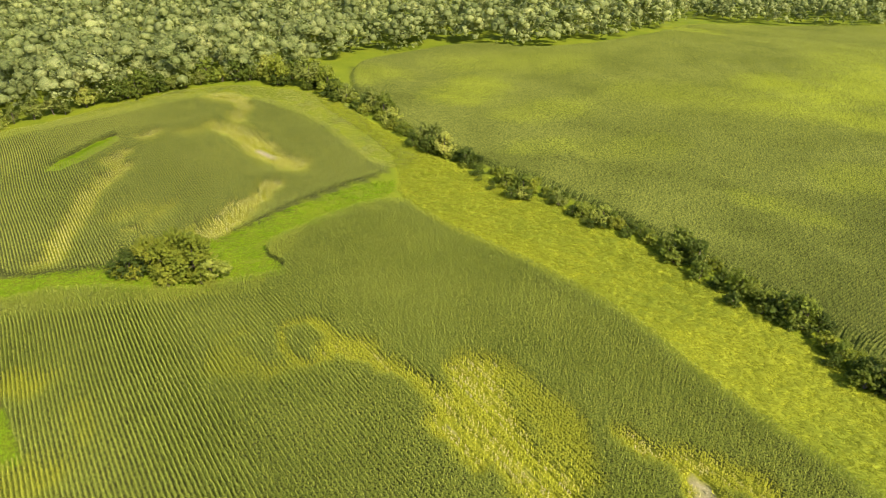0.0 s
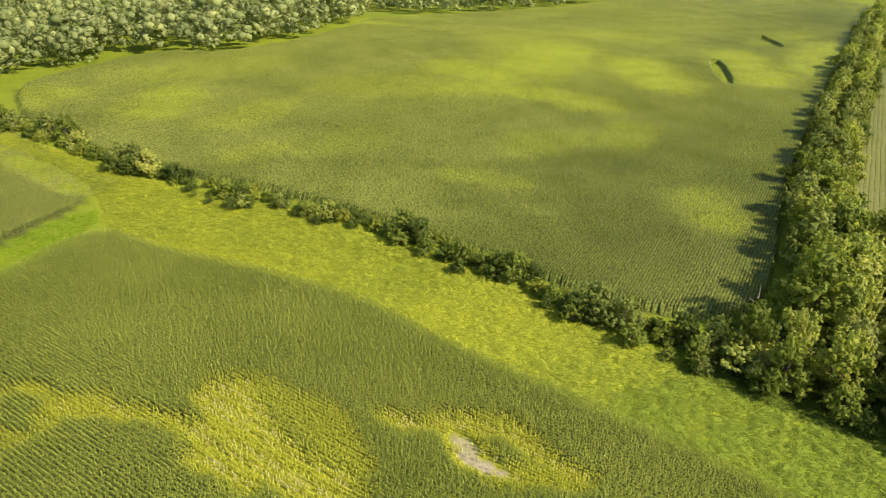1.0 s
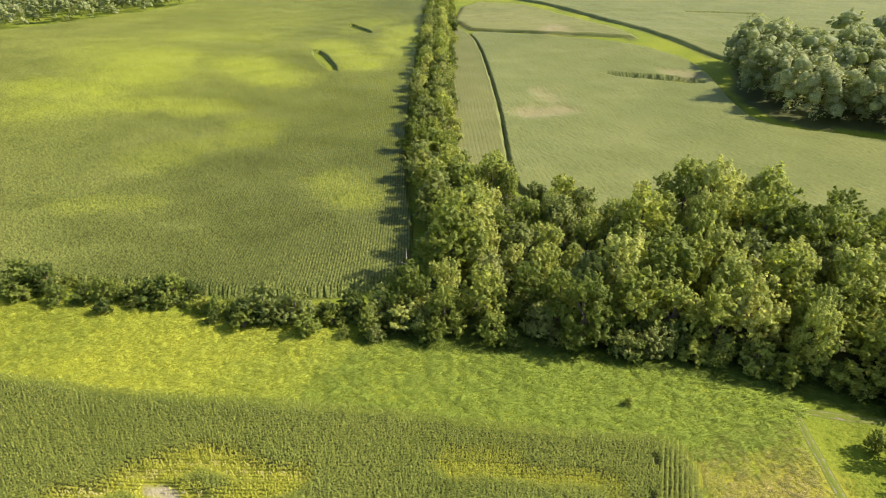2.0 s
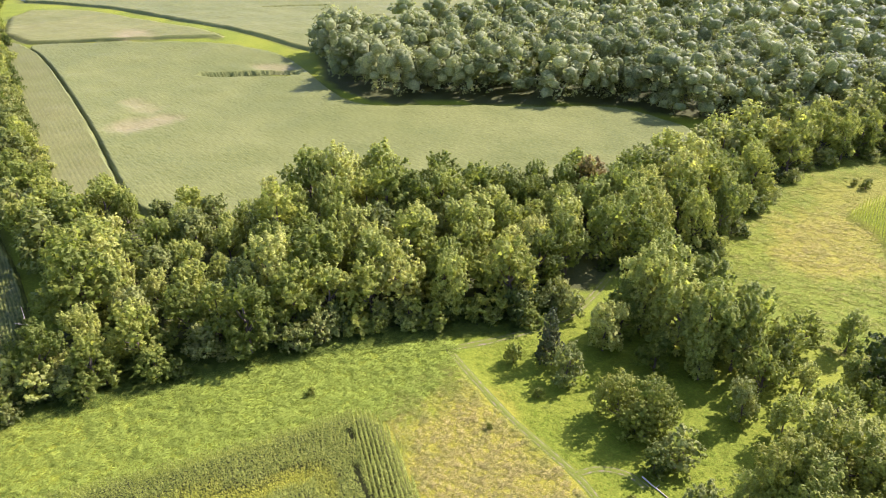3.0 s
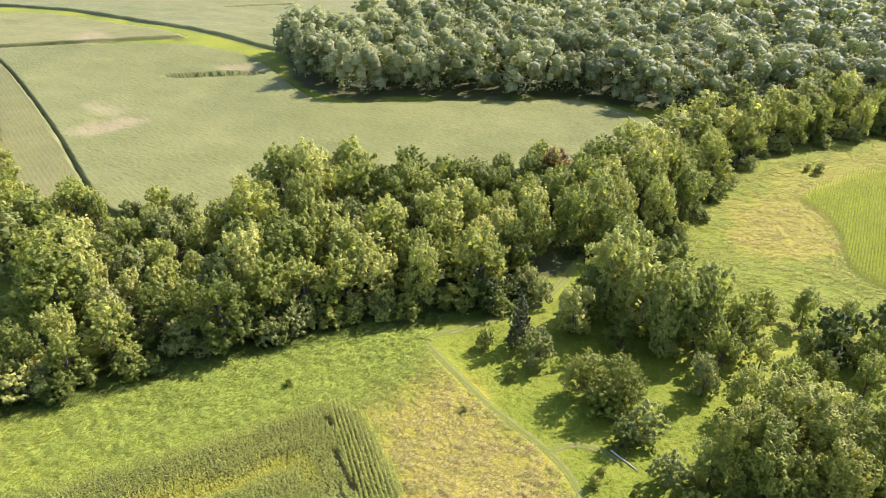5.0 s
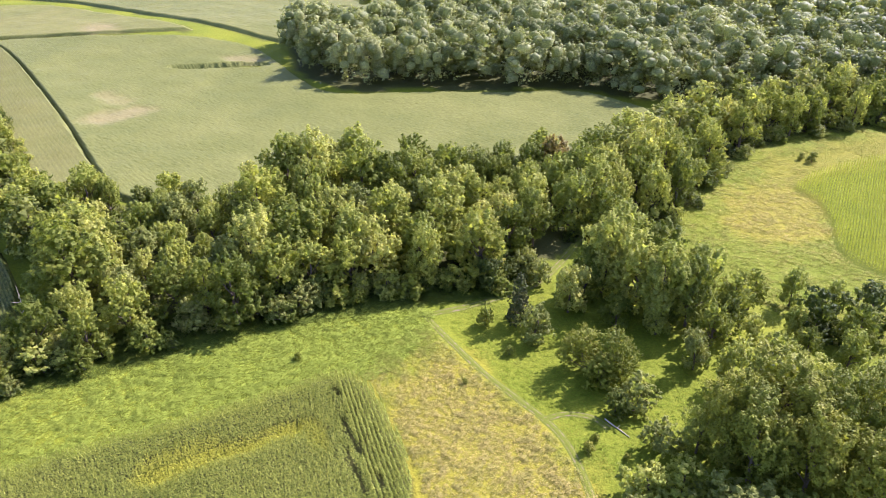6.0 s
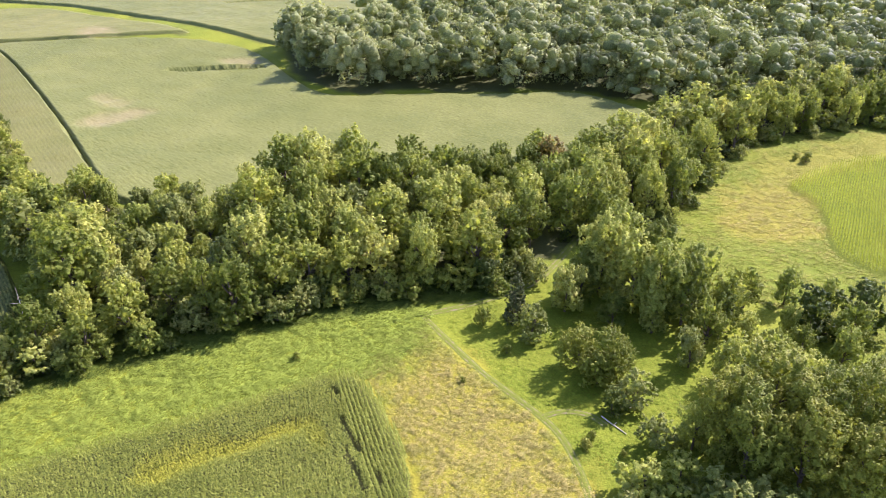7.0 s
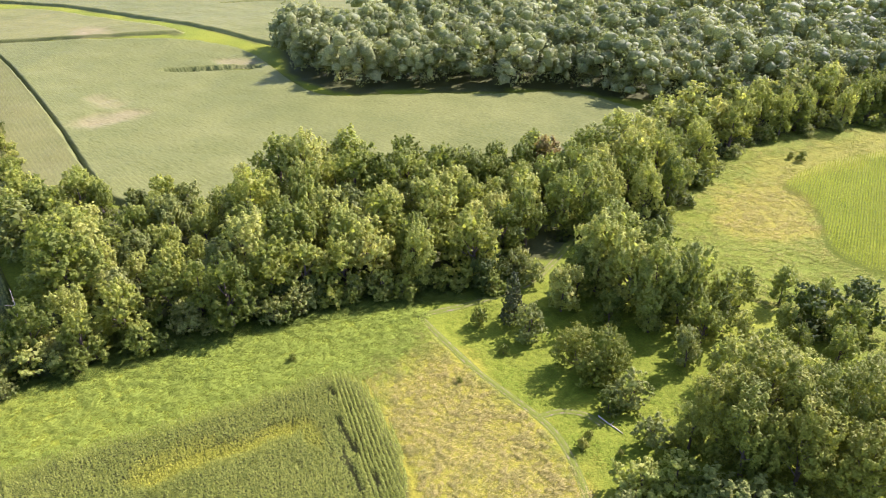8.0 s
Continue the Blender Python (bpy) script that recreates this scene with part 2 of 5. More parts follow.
NEAR_CORN = rounded([(-121.5, -123), (-128.7, -111.5), (-130.1, -81.5), (-138.7, -65.8), (-143, -58.6), (-153, -71.5), (-161.6, -68.6), (-197.3, -44.3), (-178.8, -28.6), (-163, -7.1),
                     (-140.1, 21.4), (-110.1, 40), (-81.5, 62.9), (-45.8, 85.8), (-31.5, 97.2), (-24.3, 93), (-10, 65.8), (-20, 40), (-42.9, 2.9), (-51.5, -57.2), (-68.6, -135.8), (-100.1, -143)], 2)
POCKET = np.array([(-88.7, -96.5), (-75.1, -82.2), (-65.8, -91.5), (-80.1, -108.7)])
WHEEL_GAPS = [lane(a, b, half) for a, b, half in (((-28.0, 82.2), (-22.6, 74.3), 0.48), ((-25.6, 75.4), (-20.0, 65.8), 0.42), ((-31.7, 90.2), (-29.8, 88.2), 0.54), ((-19.2, 83.5), (-14.9, 79.4), 0.78), ((-19.2, 70.8), (-17.8, 67.2), 0.42))]
HILL_CORN = rounded([(-225.9, -208.8), (-263.1, -184.5), (-288.9, -151.6), (-287.4, -111.5), (-238.8, -58.6), (-214.5, -50), (-205.9, -57.2), (-185.9, -71.5), (-161.6, -81.5), (-153, -88.7),
                     (-141.6, -97.2), (-135.8, -117.3), (-130.1, -135.8), (-168.7, -214.5)], 2)
HILL_MARGIN = rounded([(-221.6, -215.9), (-228.8, -208.8), (-238.8, -191.6), (-251.7, -173), (-274.6, -153), (-281.7, -138.7), (-278.8, -125.8), (-271.7, -108.7), (-260.3, -90.1), (-237.4, -70.1), (-218.8, -54.3), (-228.8, -38.6), (-244.5, -54.3), (-273.1, -74.4), (-296, -91.5), (-300.3, -118.7), (-297.4, -145.9), (-287.4, -160.2), (-264.6, -181.6), (-247.4, -195.9), (-235.9, -213.1), (-227.4, -223.1)], 1)
HILL_SLOT = rounded([(-195.9, -167.3), (-198.8, -158.7), (-225.9, -154.4), (-228.8, -160.2)], 1)
BIG_CORN = rounded([(-368.9, -105.8), (-296, -84.4), (-268.8, -58.6), (-237.4, -24.3), (-211.6, 7.1), (-177.3, 40), (-148.7, 62.9), (-125.8, 77.2), (-111.5, 94.4), (-108.7, 113), (-167.3, 164.4),
                    (-240.2, 243.1), (-390.4, 411.8), (-497.6, 546.3), (-614.9, 500.5), (-650.6, 374.7), (-549.1, 306), (-552, 197.3), (-543.4, 103), (-461.9, 71.5), (-411.8, 4.3), (-440.4, -41.5), (-410.4, -80.1)], 2)
BIG_SLOTS = [rounded([(-277.4, 227.4), (-281.7, 223.1), (-323.2, 244.5), (-320.3, 250.2)], 1), rounded([(-343.2, 311.7), (-347.5, 307.4), (-381.8, 320.3), (-378.9, 326)], 1)]
SIDE_CORN = rounded([(-141.6, 173), (-130, 179), (-140.1, 190.8), (-192.1, 250.2), (-268.1, 327.9), (-299.6, 352.4), (-317.5, 363), (-326, 353.2), (-271.7, 290.3),
                     (-225.9, 241.7), (-175.9, 190.2)], 1)
FAR_CORN = rounded([(-139.8, 191.2), (-129, 180), (-120.1, 171.6), (-88.7, 168.7), (-64.3, 197.3), (0, 214.5), (57.2, 271.7), (52.9, 287.4), (24.3, 308.9), (-10, 298.9), (-48.6, 298.9), (-85.8, 287.4), (-111.5, 317.5),
                    (-137.3, 353.2), (-157.3, 366.1), (-190.2, 374.7), (-257.4, 360.4), (-299.3, 350.7), (-267.8, 328.3), (-191.8, 250.7)], 2)
FAR_SLOT = rounded([(-177.3, 316), (-174.5, 321.8), (-133, 337.5), (-128.7, 330.3), (-151.6, 323.2)], 1)
TERRACE_CORN = rounded([(-317.5, 357.5), (-257.4, 370.4), (-194.5, 387.5), (-204.5, 396.1), (-293.1, 447.6), (-343.2, 471.9), (-393.2, 460.5)], 1)
HILLTOP_CORN = rounded([(-137.3, 374.7), (-204.5, 411.8), (-293.1, 466.2), (-350.3, 493.3), (-471.9, 529.1), (-471.9, 800.8), (-85.8, 800.8), (14.3, 572), (-57.2, 471.9), (-120.1, 374.7)], 2)
HILLTOP_SLOTS = [lane((-215.1, 495.4), (-173.4, 512.5), 2.2), lane((-141.1, 433.6), (-125.3, 479.5), 1.6)]
BEND_CORN = rounded([(88.7, 209), (113.7, 231), (134.9, 241.7), (214.5, 268.8), (235.9, 143), (128, 128), (95.9, 151.1), (90, 158), (88.5, 166), (94.2, 185), (94.3, 201.9)], 2)


PRAIRIE = rounded([(-323.2, -105.8), (-294.6, -94.4), (-261.7, -64.3), (-230.2, -31.5), (-205.9, 1.4), (-170.2, 34.3), (-141.6, 57.2), (-100.1, 80.1), (-68.6, 101.5), (-54.3, 114.4), (-22.9, 127.3),
                   (-14.3, 120.1), (-24.3, 94.4), (-31.5, 98.7), (-45.8, 87.2), (-81.5, 64.3), (-110.1, 41.5), (-140.1, 22.9), (-163, -5.7), (-178.8, -27.2), (-197.3, -42.9), (-214.5, -45.8), (-238.8, -54.3), (-291.7, -104.4)], 1)
OLD_MEADOW = rounded([(-29, 97.5), (-24, 93.5), (-9, 65.8), (-4, 31.5), (20, 31.5), (18.6, 65.8), (11.4, 81.5), (5.7, 90.1), (-4.3, 100.1), (-12.9, 110.1), (-18.6, 120.1)], 1)
BEND_MEADOW = rounded([(34, 164), (47, 183), (60, 211), (77, 240), (104, 264), (148, 282), (200, 290), (213, 269), (134.9, 242.7), (113.7, 232), (88.4, 209.6), (93.6, 202),
                       (93.6, 185), (87.5, 166), (89.3, 157.5), (95.5, 150), (128, 127), (120, 112), (75, 112), (58, 138), (42, 148)], 1)
GREEN_WAY = rounded([(-214.5, -47.2), (-197.3, -44.3), (-161.6, -68.6), (-153, -71.5), (-143, -58.6), (-138.7, -65.8), (-128.7, -80.1), (-120.1, -125.8), (-131.6, -134.4), (-137.3, -117.3), (-153, -88.7), (-185.9, -71.5)], 1)
BANK = rounded([(-14.3, 120.1), (-4.3, 103), (5.7, 93), (12.9, 82.9), (18.6, 65.8), (42.9, 57.2), (48.6, 100.1), (31.5, 128.7), (8.6, 143), (-5.7, 135.8)], 1)

WOOD = rounded([(-95.8, 87.2), (-74.4, 101.5), (-51.5, 116.5), (-20, 128.7), (0, 138.7), (11.4, 153), (31.5, 170.2), (47.2, 181.6), (64.3, 213.1), (81.5, 240.2), (107.2, 263.1), (148.7, 277.4), (185.9, 297.4),
                (164.4, 317.5), (85.8, 280.3), (42.9, 235.9), (15.7, 203.1), (-24.3, 197.3), (-64.3, 191.6), (-88.7, 168.7), (-114.4, 168.7), (-131.6, 174.5), (-140.1, 160.2), (-117.3, 131.6), (-103, 111.5)], 1)
EAST_WOOD = rounded([(-133, 363.2), (-108.7, 323.2), (-82.9, 297.4), (-48.6, 307.4), (-10, 307.4), (24.3, 317.5), (54.3, 297.4), (100.1, 303.2), (171.6, 314.6), (228.8, 336.1), (371.8, 600.6), (429, 800.8), (257.4, 915.2),
                     (85.8, 743.6), (14.3, 572), (-57.2, 454.7), (-120.1, 386.1)], 1)
WEST_WOOD = rounded([(-208.8, -257.4), (-234.5, -223.1), (-260.3, -190.2), (-290.3, -161.6), (-304.6, -144.4), (-314.6, -113), (-368.9, -123), (-411.8, -94.4), (-443.3, -50), (-414.7, -4.3), (-460.5, 60.1),
                     (-540.5, 88.7), (-564.9, 100.1), (-743.6, 85.8), (-915.2, -85.8), (-915.2, -429), (-672.1, -614.9), (-429, -471.9)], 1)
NORTH_WOOD = rounded([(-572, 121.5), (-560.6, 200.2), (-552, 297.4), (-600.6, 321.8), (-672.1, 357.5), (-800.8, 471.9), (-915.2, 171.6), (-715, 100.1)], 1)

# strips where the crop is stunted and yellow: from, to, half width, strength
NEAR_DRY = [
    ((-117.9, -51.6), (-119.8, -47.1), 1.1, 0.62), ((-119.8, -47.1), (-117.1, -40.6), 1.1, 0.62), ((-117.1, -40.6), (-113.0, -37.4), 1.1, 0.62),
    ((-113.0, -37.4), (-108.4, -37.8), 1.1, 0.62), ((-108.4, -37.8), (-106.0, -42.2), 1.1, 0.62), ((-106.0, -42.2), (-109.3, -46.9), 1.1, 0.62),
    ((-109.3, -46.9), (-114.4, -50.3), 1.1, 0.62), ((-112.5, -36.8), (-110.3, -30.9), 2.6, 0.78), ((-110.3, -30.9), (-106.9, -24.9), 2.6, 0.78),
    ((-106.9, -24.9), (-101.2, -17.2), 2.6, 0.78), ((-99.4, -13.7), (-92.8, -11.8), 3.2, 0.9), ((-92.8, -11.8), (-86.2, -6.1), 3.2, 0.9)]
NEAR_DRY += [
    ((-110.0, -8.7), (-101.6, -5.5), 4.2, 0.92), ((-101.6, -5.5), (-92.8, -3.3), 4.2, 0.92), ((-92.8, -3.3), (-86.2, 1.9), 4.2, 0.92),
    ((-86.2, 1.9), (-80.8, 8.7), 4.2, 0.92), ((-108.2, -2.8), (-102.5, 3.4), 2.4, 0.6), ((-102.5, 3.4), (-92.1, 8.4), 2.4, 0.6),
    ((-92.1, 8.4), (-83.7, 11.9), 2.4, 0.6), ((-103.4, -60.4), (-102.3, -53.4), 3.0, 0.36), ((-109.9, -62.2), (-112.4, -58.9), 2.0, 0.3),
    ((-100.1, -50.2), (-104.2, -44.8), 2.0, 0.42), ((-96.4, 19.3), (-93.1, 24.7), 1.8, 0.92), ((-93.1, 24.7), (-87.5, 29.3), 1.8, 0.92)]
NEAR_DRY += [
    ((-94.8, 22.5), (-91.4, 29.5), 2.4, 0.66), ((-91.4, 29.5), (-87.1, 37.6), 2.4, 0.66), ((-91.7, -99.6), (-92.2, -93.3), 3.6, 0.5),
    ((-70.7, -82.9), (-72.4, -78.0), 4.0, 0.4), ((-81.9, -75.3), (-88.9, -78.7), 2.0, 0.25), ((-93.9, 22.8), (-88.6, 30.1), 2.4, 0.8),
    ((-88.6, 30.1), (-85.4, 37.2), 2.4, 0.8), ((-85.4, 37.2), (-79.7, 43.1), 2.4, 0.8), ((-79.7, 43.1), (-73.2, 47.2), 2.4, 0.8),
    ((-96.8, 16.7), (-93.6, 22.7), 1.6, 0.55), ((-84.7, 28.5), (-74.8, 34.2), 2.4, 1.0), ((-75.8, 37.8), (-73.6, 44.1), 2.6, 0.75)]
NEAR_DRY += [
    ((-99.1, -13.9), (-103.3, -8.1), 2.2, 0.75), ((-103.3, -8.1), (-107.4, -6.9), 2.2, 0.75), ((-100.3, 1.7), (-89.3, 8.4), 2.0, 0.55),
    ((-56.0, 67.0), (-49.6, 73.2), 2.6, 0.45), ((-54.6, 66.7), (-46.1, 73.3), 1.9, 0.62), ((-46.1, 73.3), (-34.9, 77.6), 1.9, 0.62),
    ((-31.5, 78.6), (-29.1, 75.4), 1.4, 0.4)]
NEAR_BARE = [
    ((-82.9, 29.3), (-75.1, 34.4), 1.2, 0.71), ((-95.0, -12.1), (-89.8, -8.9), 0.72, 0.45), ((-88.4, 27.6), (-83.6, 30.8), 0.96, 0.6),
    ((-86.2, 1.9), (-83.6, 4.2), 0.64, 0.3)]
HILL_DRY = [
    ((-240.6, -119.6), (-231.7, -107.0), 3.4, 0.95), ((-231.7, -107.0), (-220.4, -95.0), 3.4, 0.95), ((-220.4, -95.0), (-212.5, -84.9), 3.4, 0.95),
    ((-242.5, -126.3), (-240.6, -119.6), 2.5, 0.5), ((-278.1, -140.1), (-274.8, -128.4), 3.2, 0.85), ((-271.0, -126.8), (-250.7, -118.2), 2.2, 0.7),
    ((-160.9, -88.6), (-172.2, -86.0), 2.8, 0.85), ((-172.2, -86.0), (-186.4, -85.6), 2.8, 0.85), ((-186.4, -85.6), (-195.3, -85.4), 2.8, 0.85),
    ((-140.8, -124.6), (-152.8, -128.8), 2.2, 0.72), ((-152.8, -128.8), (-168.3, -133.9), 2.2, 0.72), ((-168.3, -133.9), (-187.4, -140.5), 2.2, 0.72)]
HILL_DRY += [
    ((-187.4, -140.5), (-200.7, -140.5), 2.2, 0.72), ((-202.5, -145.7), (-209.7, -144.8), 2.4, 0.75), ((-226.4, -145.5), (-230.5, -142.1), 2.2, 0.8),
    ((-163.6, -109.7), (-174.7, -109.5), 1.8, 0.4), ((-230.6, -132.0), (-233.4, -128.8), 2.2, 0.35), ((-158.6, -112.8), (-159.7, -109.2), 0.8, 0.7),
    ((-165.9, -121.5), (-170.1, -116.8), 2.5, 0.3)]
HILL_BARE = [
    ((-224.1, -98.5), (-220.3, -91.8), 1.6, 0.8), ((-275.4, -136.3), (-275.0, -131.0), 1.4, 0.5), ((-158.4, -112.1), (-159.2, -108.8), 0.7, 0.7)]
HILL_DRY = [(a, b, wide * 1.4, strong) for a, b, wide, strong in HILL_DRY]
BIG_DRY = [((-311.7, -38.6), (-338.9, -31.5), 10, 0.75), ((-290.3, -8.6), (-306, 8.6), 8.6, 0.45), ((-327.5, -95.8), (-344.6, -84.4), 11.4, 0.6),
    ((-246, -5.7), (-251.7, 7.1), 5.7, 0.45), ((-331.8, 148.7), (-361.8, 168.7), 17.2, 0.8), ((-316, 117.3), (-341.8, 104.4), 10, 0.75),
    ((-318.9, 195.9), (-287.4, 195.9), 11.4, 0.85), ((-331.8, 267.4), (-278.8, 246), 10, 0.75), ((-290.3, 284.6), (-338.9, 333.2), 10, 0.7),
    ((-290.3, 121.5), (-264.6, 148.7), 7.1, 0.6), ((-301.7, 93), (-290.3, 121.5), 7.1, 0.55), ((-225.9, 100.1), (-231.7, 117.3), 7.1, 0.4)]
BIG_DRY += [((-225.9, 100.1), (-231.7, 117.3), 7.1, 0.4), ((-224.5, 135.8), (-233.1, 145.9), 7.1, 0.55), ((-207.3, 64.3), (-197.3, 84.4), 4.3, 0.38),
    ((-155.9, 130.1), (-168.7, 135.8), 7.1, 0.55), ((-410.4, 224.5), (-383.2, 244.5), 14.3, 0.35), ((-380.4, 7.1), (-380.4, -47.2), 12.9, 0.35),
    ((-330.3, 44.3), (-308.9, 88.7), 11.4, 0.32), ((-496.2, 84.4), (-481.9, 101.5), 7.1, 0.6), ((-357.5, 307.4), (-377.5, 344.6), 8.6, 0.45),
    ((-247.4, 22.9), (-253.1, 41.5), 8.6, 0.3), ((-337.5, 134.4), (-400.4, 154.4), 11.4, 0.35)]
BIG_DRY = [(a, b, wide * 1.1, strong * 0.54) for a, b, wide, strong in BIG_DRY]
FAR_DRY = [((-168.7, 243.1), (-160.2, 254.5), 5.7, 0.65), ((-183, 271.7), (-171.6, 266), 4.3, 0.4), ((-246, 377.5), (-257.4, 389), 7.1, 0.6), ((-140.1, 337.5), (-151.6, 340.3), 4.3, 0.6)]
MEADOW_DRY = [((-11.4, 88.7), (5.7, 65.8), 12.9, 0.8), ((2.9, 85.8), (-8.6, 103), 5.7, 0.6)]
BEND_DRY = [((74.4, 178.8), (82.9, 200.2), 11.4, 0.75), ((91.5, 221.6), (143, 257.4), 8.6, 0.55)]


# ---------- meshes ----------
def mesh_of(name, verts, faces, material, smooth=False, normals=None, **values):
    """A mesh from arrays; values are numbers for each vertex."""
    verts, faces = np.asarray(verts, np.float32), np.asarray(faces, np.int32)
    me = bpy.data.meshes.new(name)
    n, k = faces.shape
    me.vertices.add(len(verts))
    me.vertices.foreach_set("co", verts.ravel())
    me.loops.add(n * k)
    me.loops.foreach_set("vertex_index", faces.ravel())
    me.polygons.add(n)
    me.polygons.foreach_set("loop_start", np.arange(0, n * k, k, dtype=np.int32))
    me.update(calc_edges=True)
    if smooth:
        me.polygons.foreach_set("use_smooth", np.ones(n, bool))
    for key, value in values.items():
        layer = me.attributes.new(key, "FLOAT", "POINT")
        layer.data.foreach_set("value", np.asarray(value, np.float32))
    me.materials.append(material)
    if normals is not None:
        me.polygons.foreach_set("use_smooth", np.ones(n, bool))
        me.normals_split_custom_set_from_vertices(np.asarray(normals, np.float32))
    return me


def part(name, me, parent, label=""):
    ob = new(name, me)
    ob.parent = parent
    return tagged(ob, label)


# ---------- ground ----------
def build_ground():
    turns = 420
    rings = np.concatenate([[0.0], np.geomspace(8.0, 1000.0, 240), np.geomspace(1080.0, 4800.0, 14)])
    a = np.linspace(0, 2 * np.pi, turns, endpoint=False)
    R, A = np.meshgrid(rings, a, indexing="ij")
    X, Y = (R * np.cos(A)).ravel(), (R * np.sin(A)).ravel()
    Z = height(X, Y) + (wander(X, Y, 9, 1) - 0.5) * 0.5
    i, j = np.meshgrid(np.arange(len(rings) - 1), np.arange(turns), indexing="ij")
    k = (j + 1) % turns
    F = np.stack([i * turns + j, (i + 1) * turns + j, (i + 1) * turns + k, i * turns + k], -1).reshape(-1, 4)
    soil = np.zeros(len(X))
    for field in (NEAR_CORN, HILL_CORN, BIG_CORN, SIDE_CORN, FAR_CORN, TERRACE_CORN, HILLTOP_CORN):
        soil = np.maximum(soil, inside(X, Y, field))
    for hole in (POCKET, HILL_SLOT, HILL_MARGIN, *BIG_SLOTS, FAR_SLOT, *HILLTOP_SLOTS):
        soil[inside(X, Y, hole)] = 0
    for wooded in (WOOD, EAST_WOOD):
        soil = np.maximum(soil, inside(X, Y, wooded))
    sand = np.maximum(patches(X, Y, NEAR_BARE), patches(X, Y, HILL_BARE))
    golden = np.maximum(patches(X, Y, MEADOW_DRY), patches(X, Y, BEND_DRY))
    dry = np.maximum(golden, np.clip(wander(X, Y, 30, 8) - 0.35, 0, 1) * 0.5)
    dry = np.where(inside(X, Y, PRAIRIE), np.clip(0.65 - 0.6 * np.clip((X + 121) / 71, 0, 1), 0, 1), dry)
    dry = np.where(inside(X, Y, HILL_MARGIN), 0.35, dry)
    dry = np.where(inside(X, Y, GREEN_WAY) | inside(X, Y, BANK) | inside(X, Y, POCKET), dry * 0.15, dry)
    crop_dry = np.maximum.reduce([patches(X, Y, s) for s in (NEAR_DRY, HILL_DRY, FAR_DRY)])
    soil = soil * (1 - 0.8 * crop_dry) * 0.85
    dry = np.where(inside(X, Y, POCKET), 0, np.maximum(dry, crop_dry))
    ob = new("ground", mesh_of("ground", np.stack([X, Y, Z], 1), F, GROUND, True, soil=soil, sand=sand, dry=dry, golden=golden))
    tagged(ob, "rolling farm ground of grass and dark soil", "ground", kind="structure")


build_ground()


def ground_at(x, y):
    return height(x, y) + (wander(x, y, 9, 1) - 0.5) * 0.5


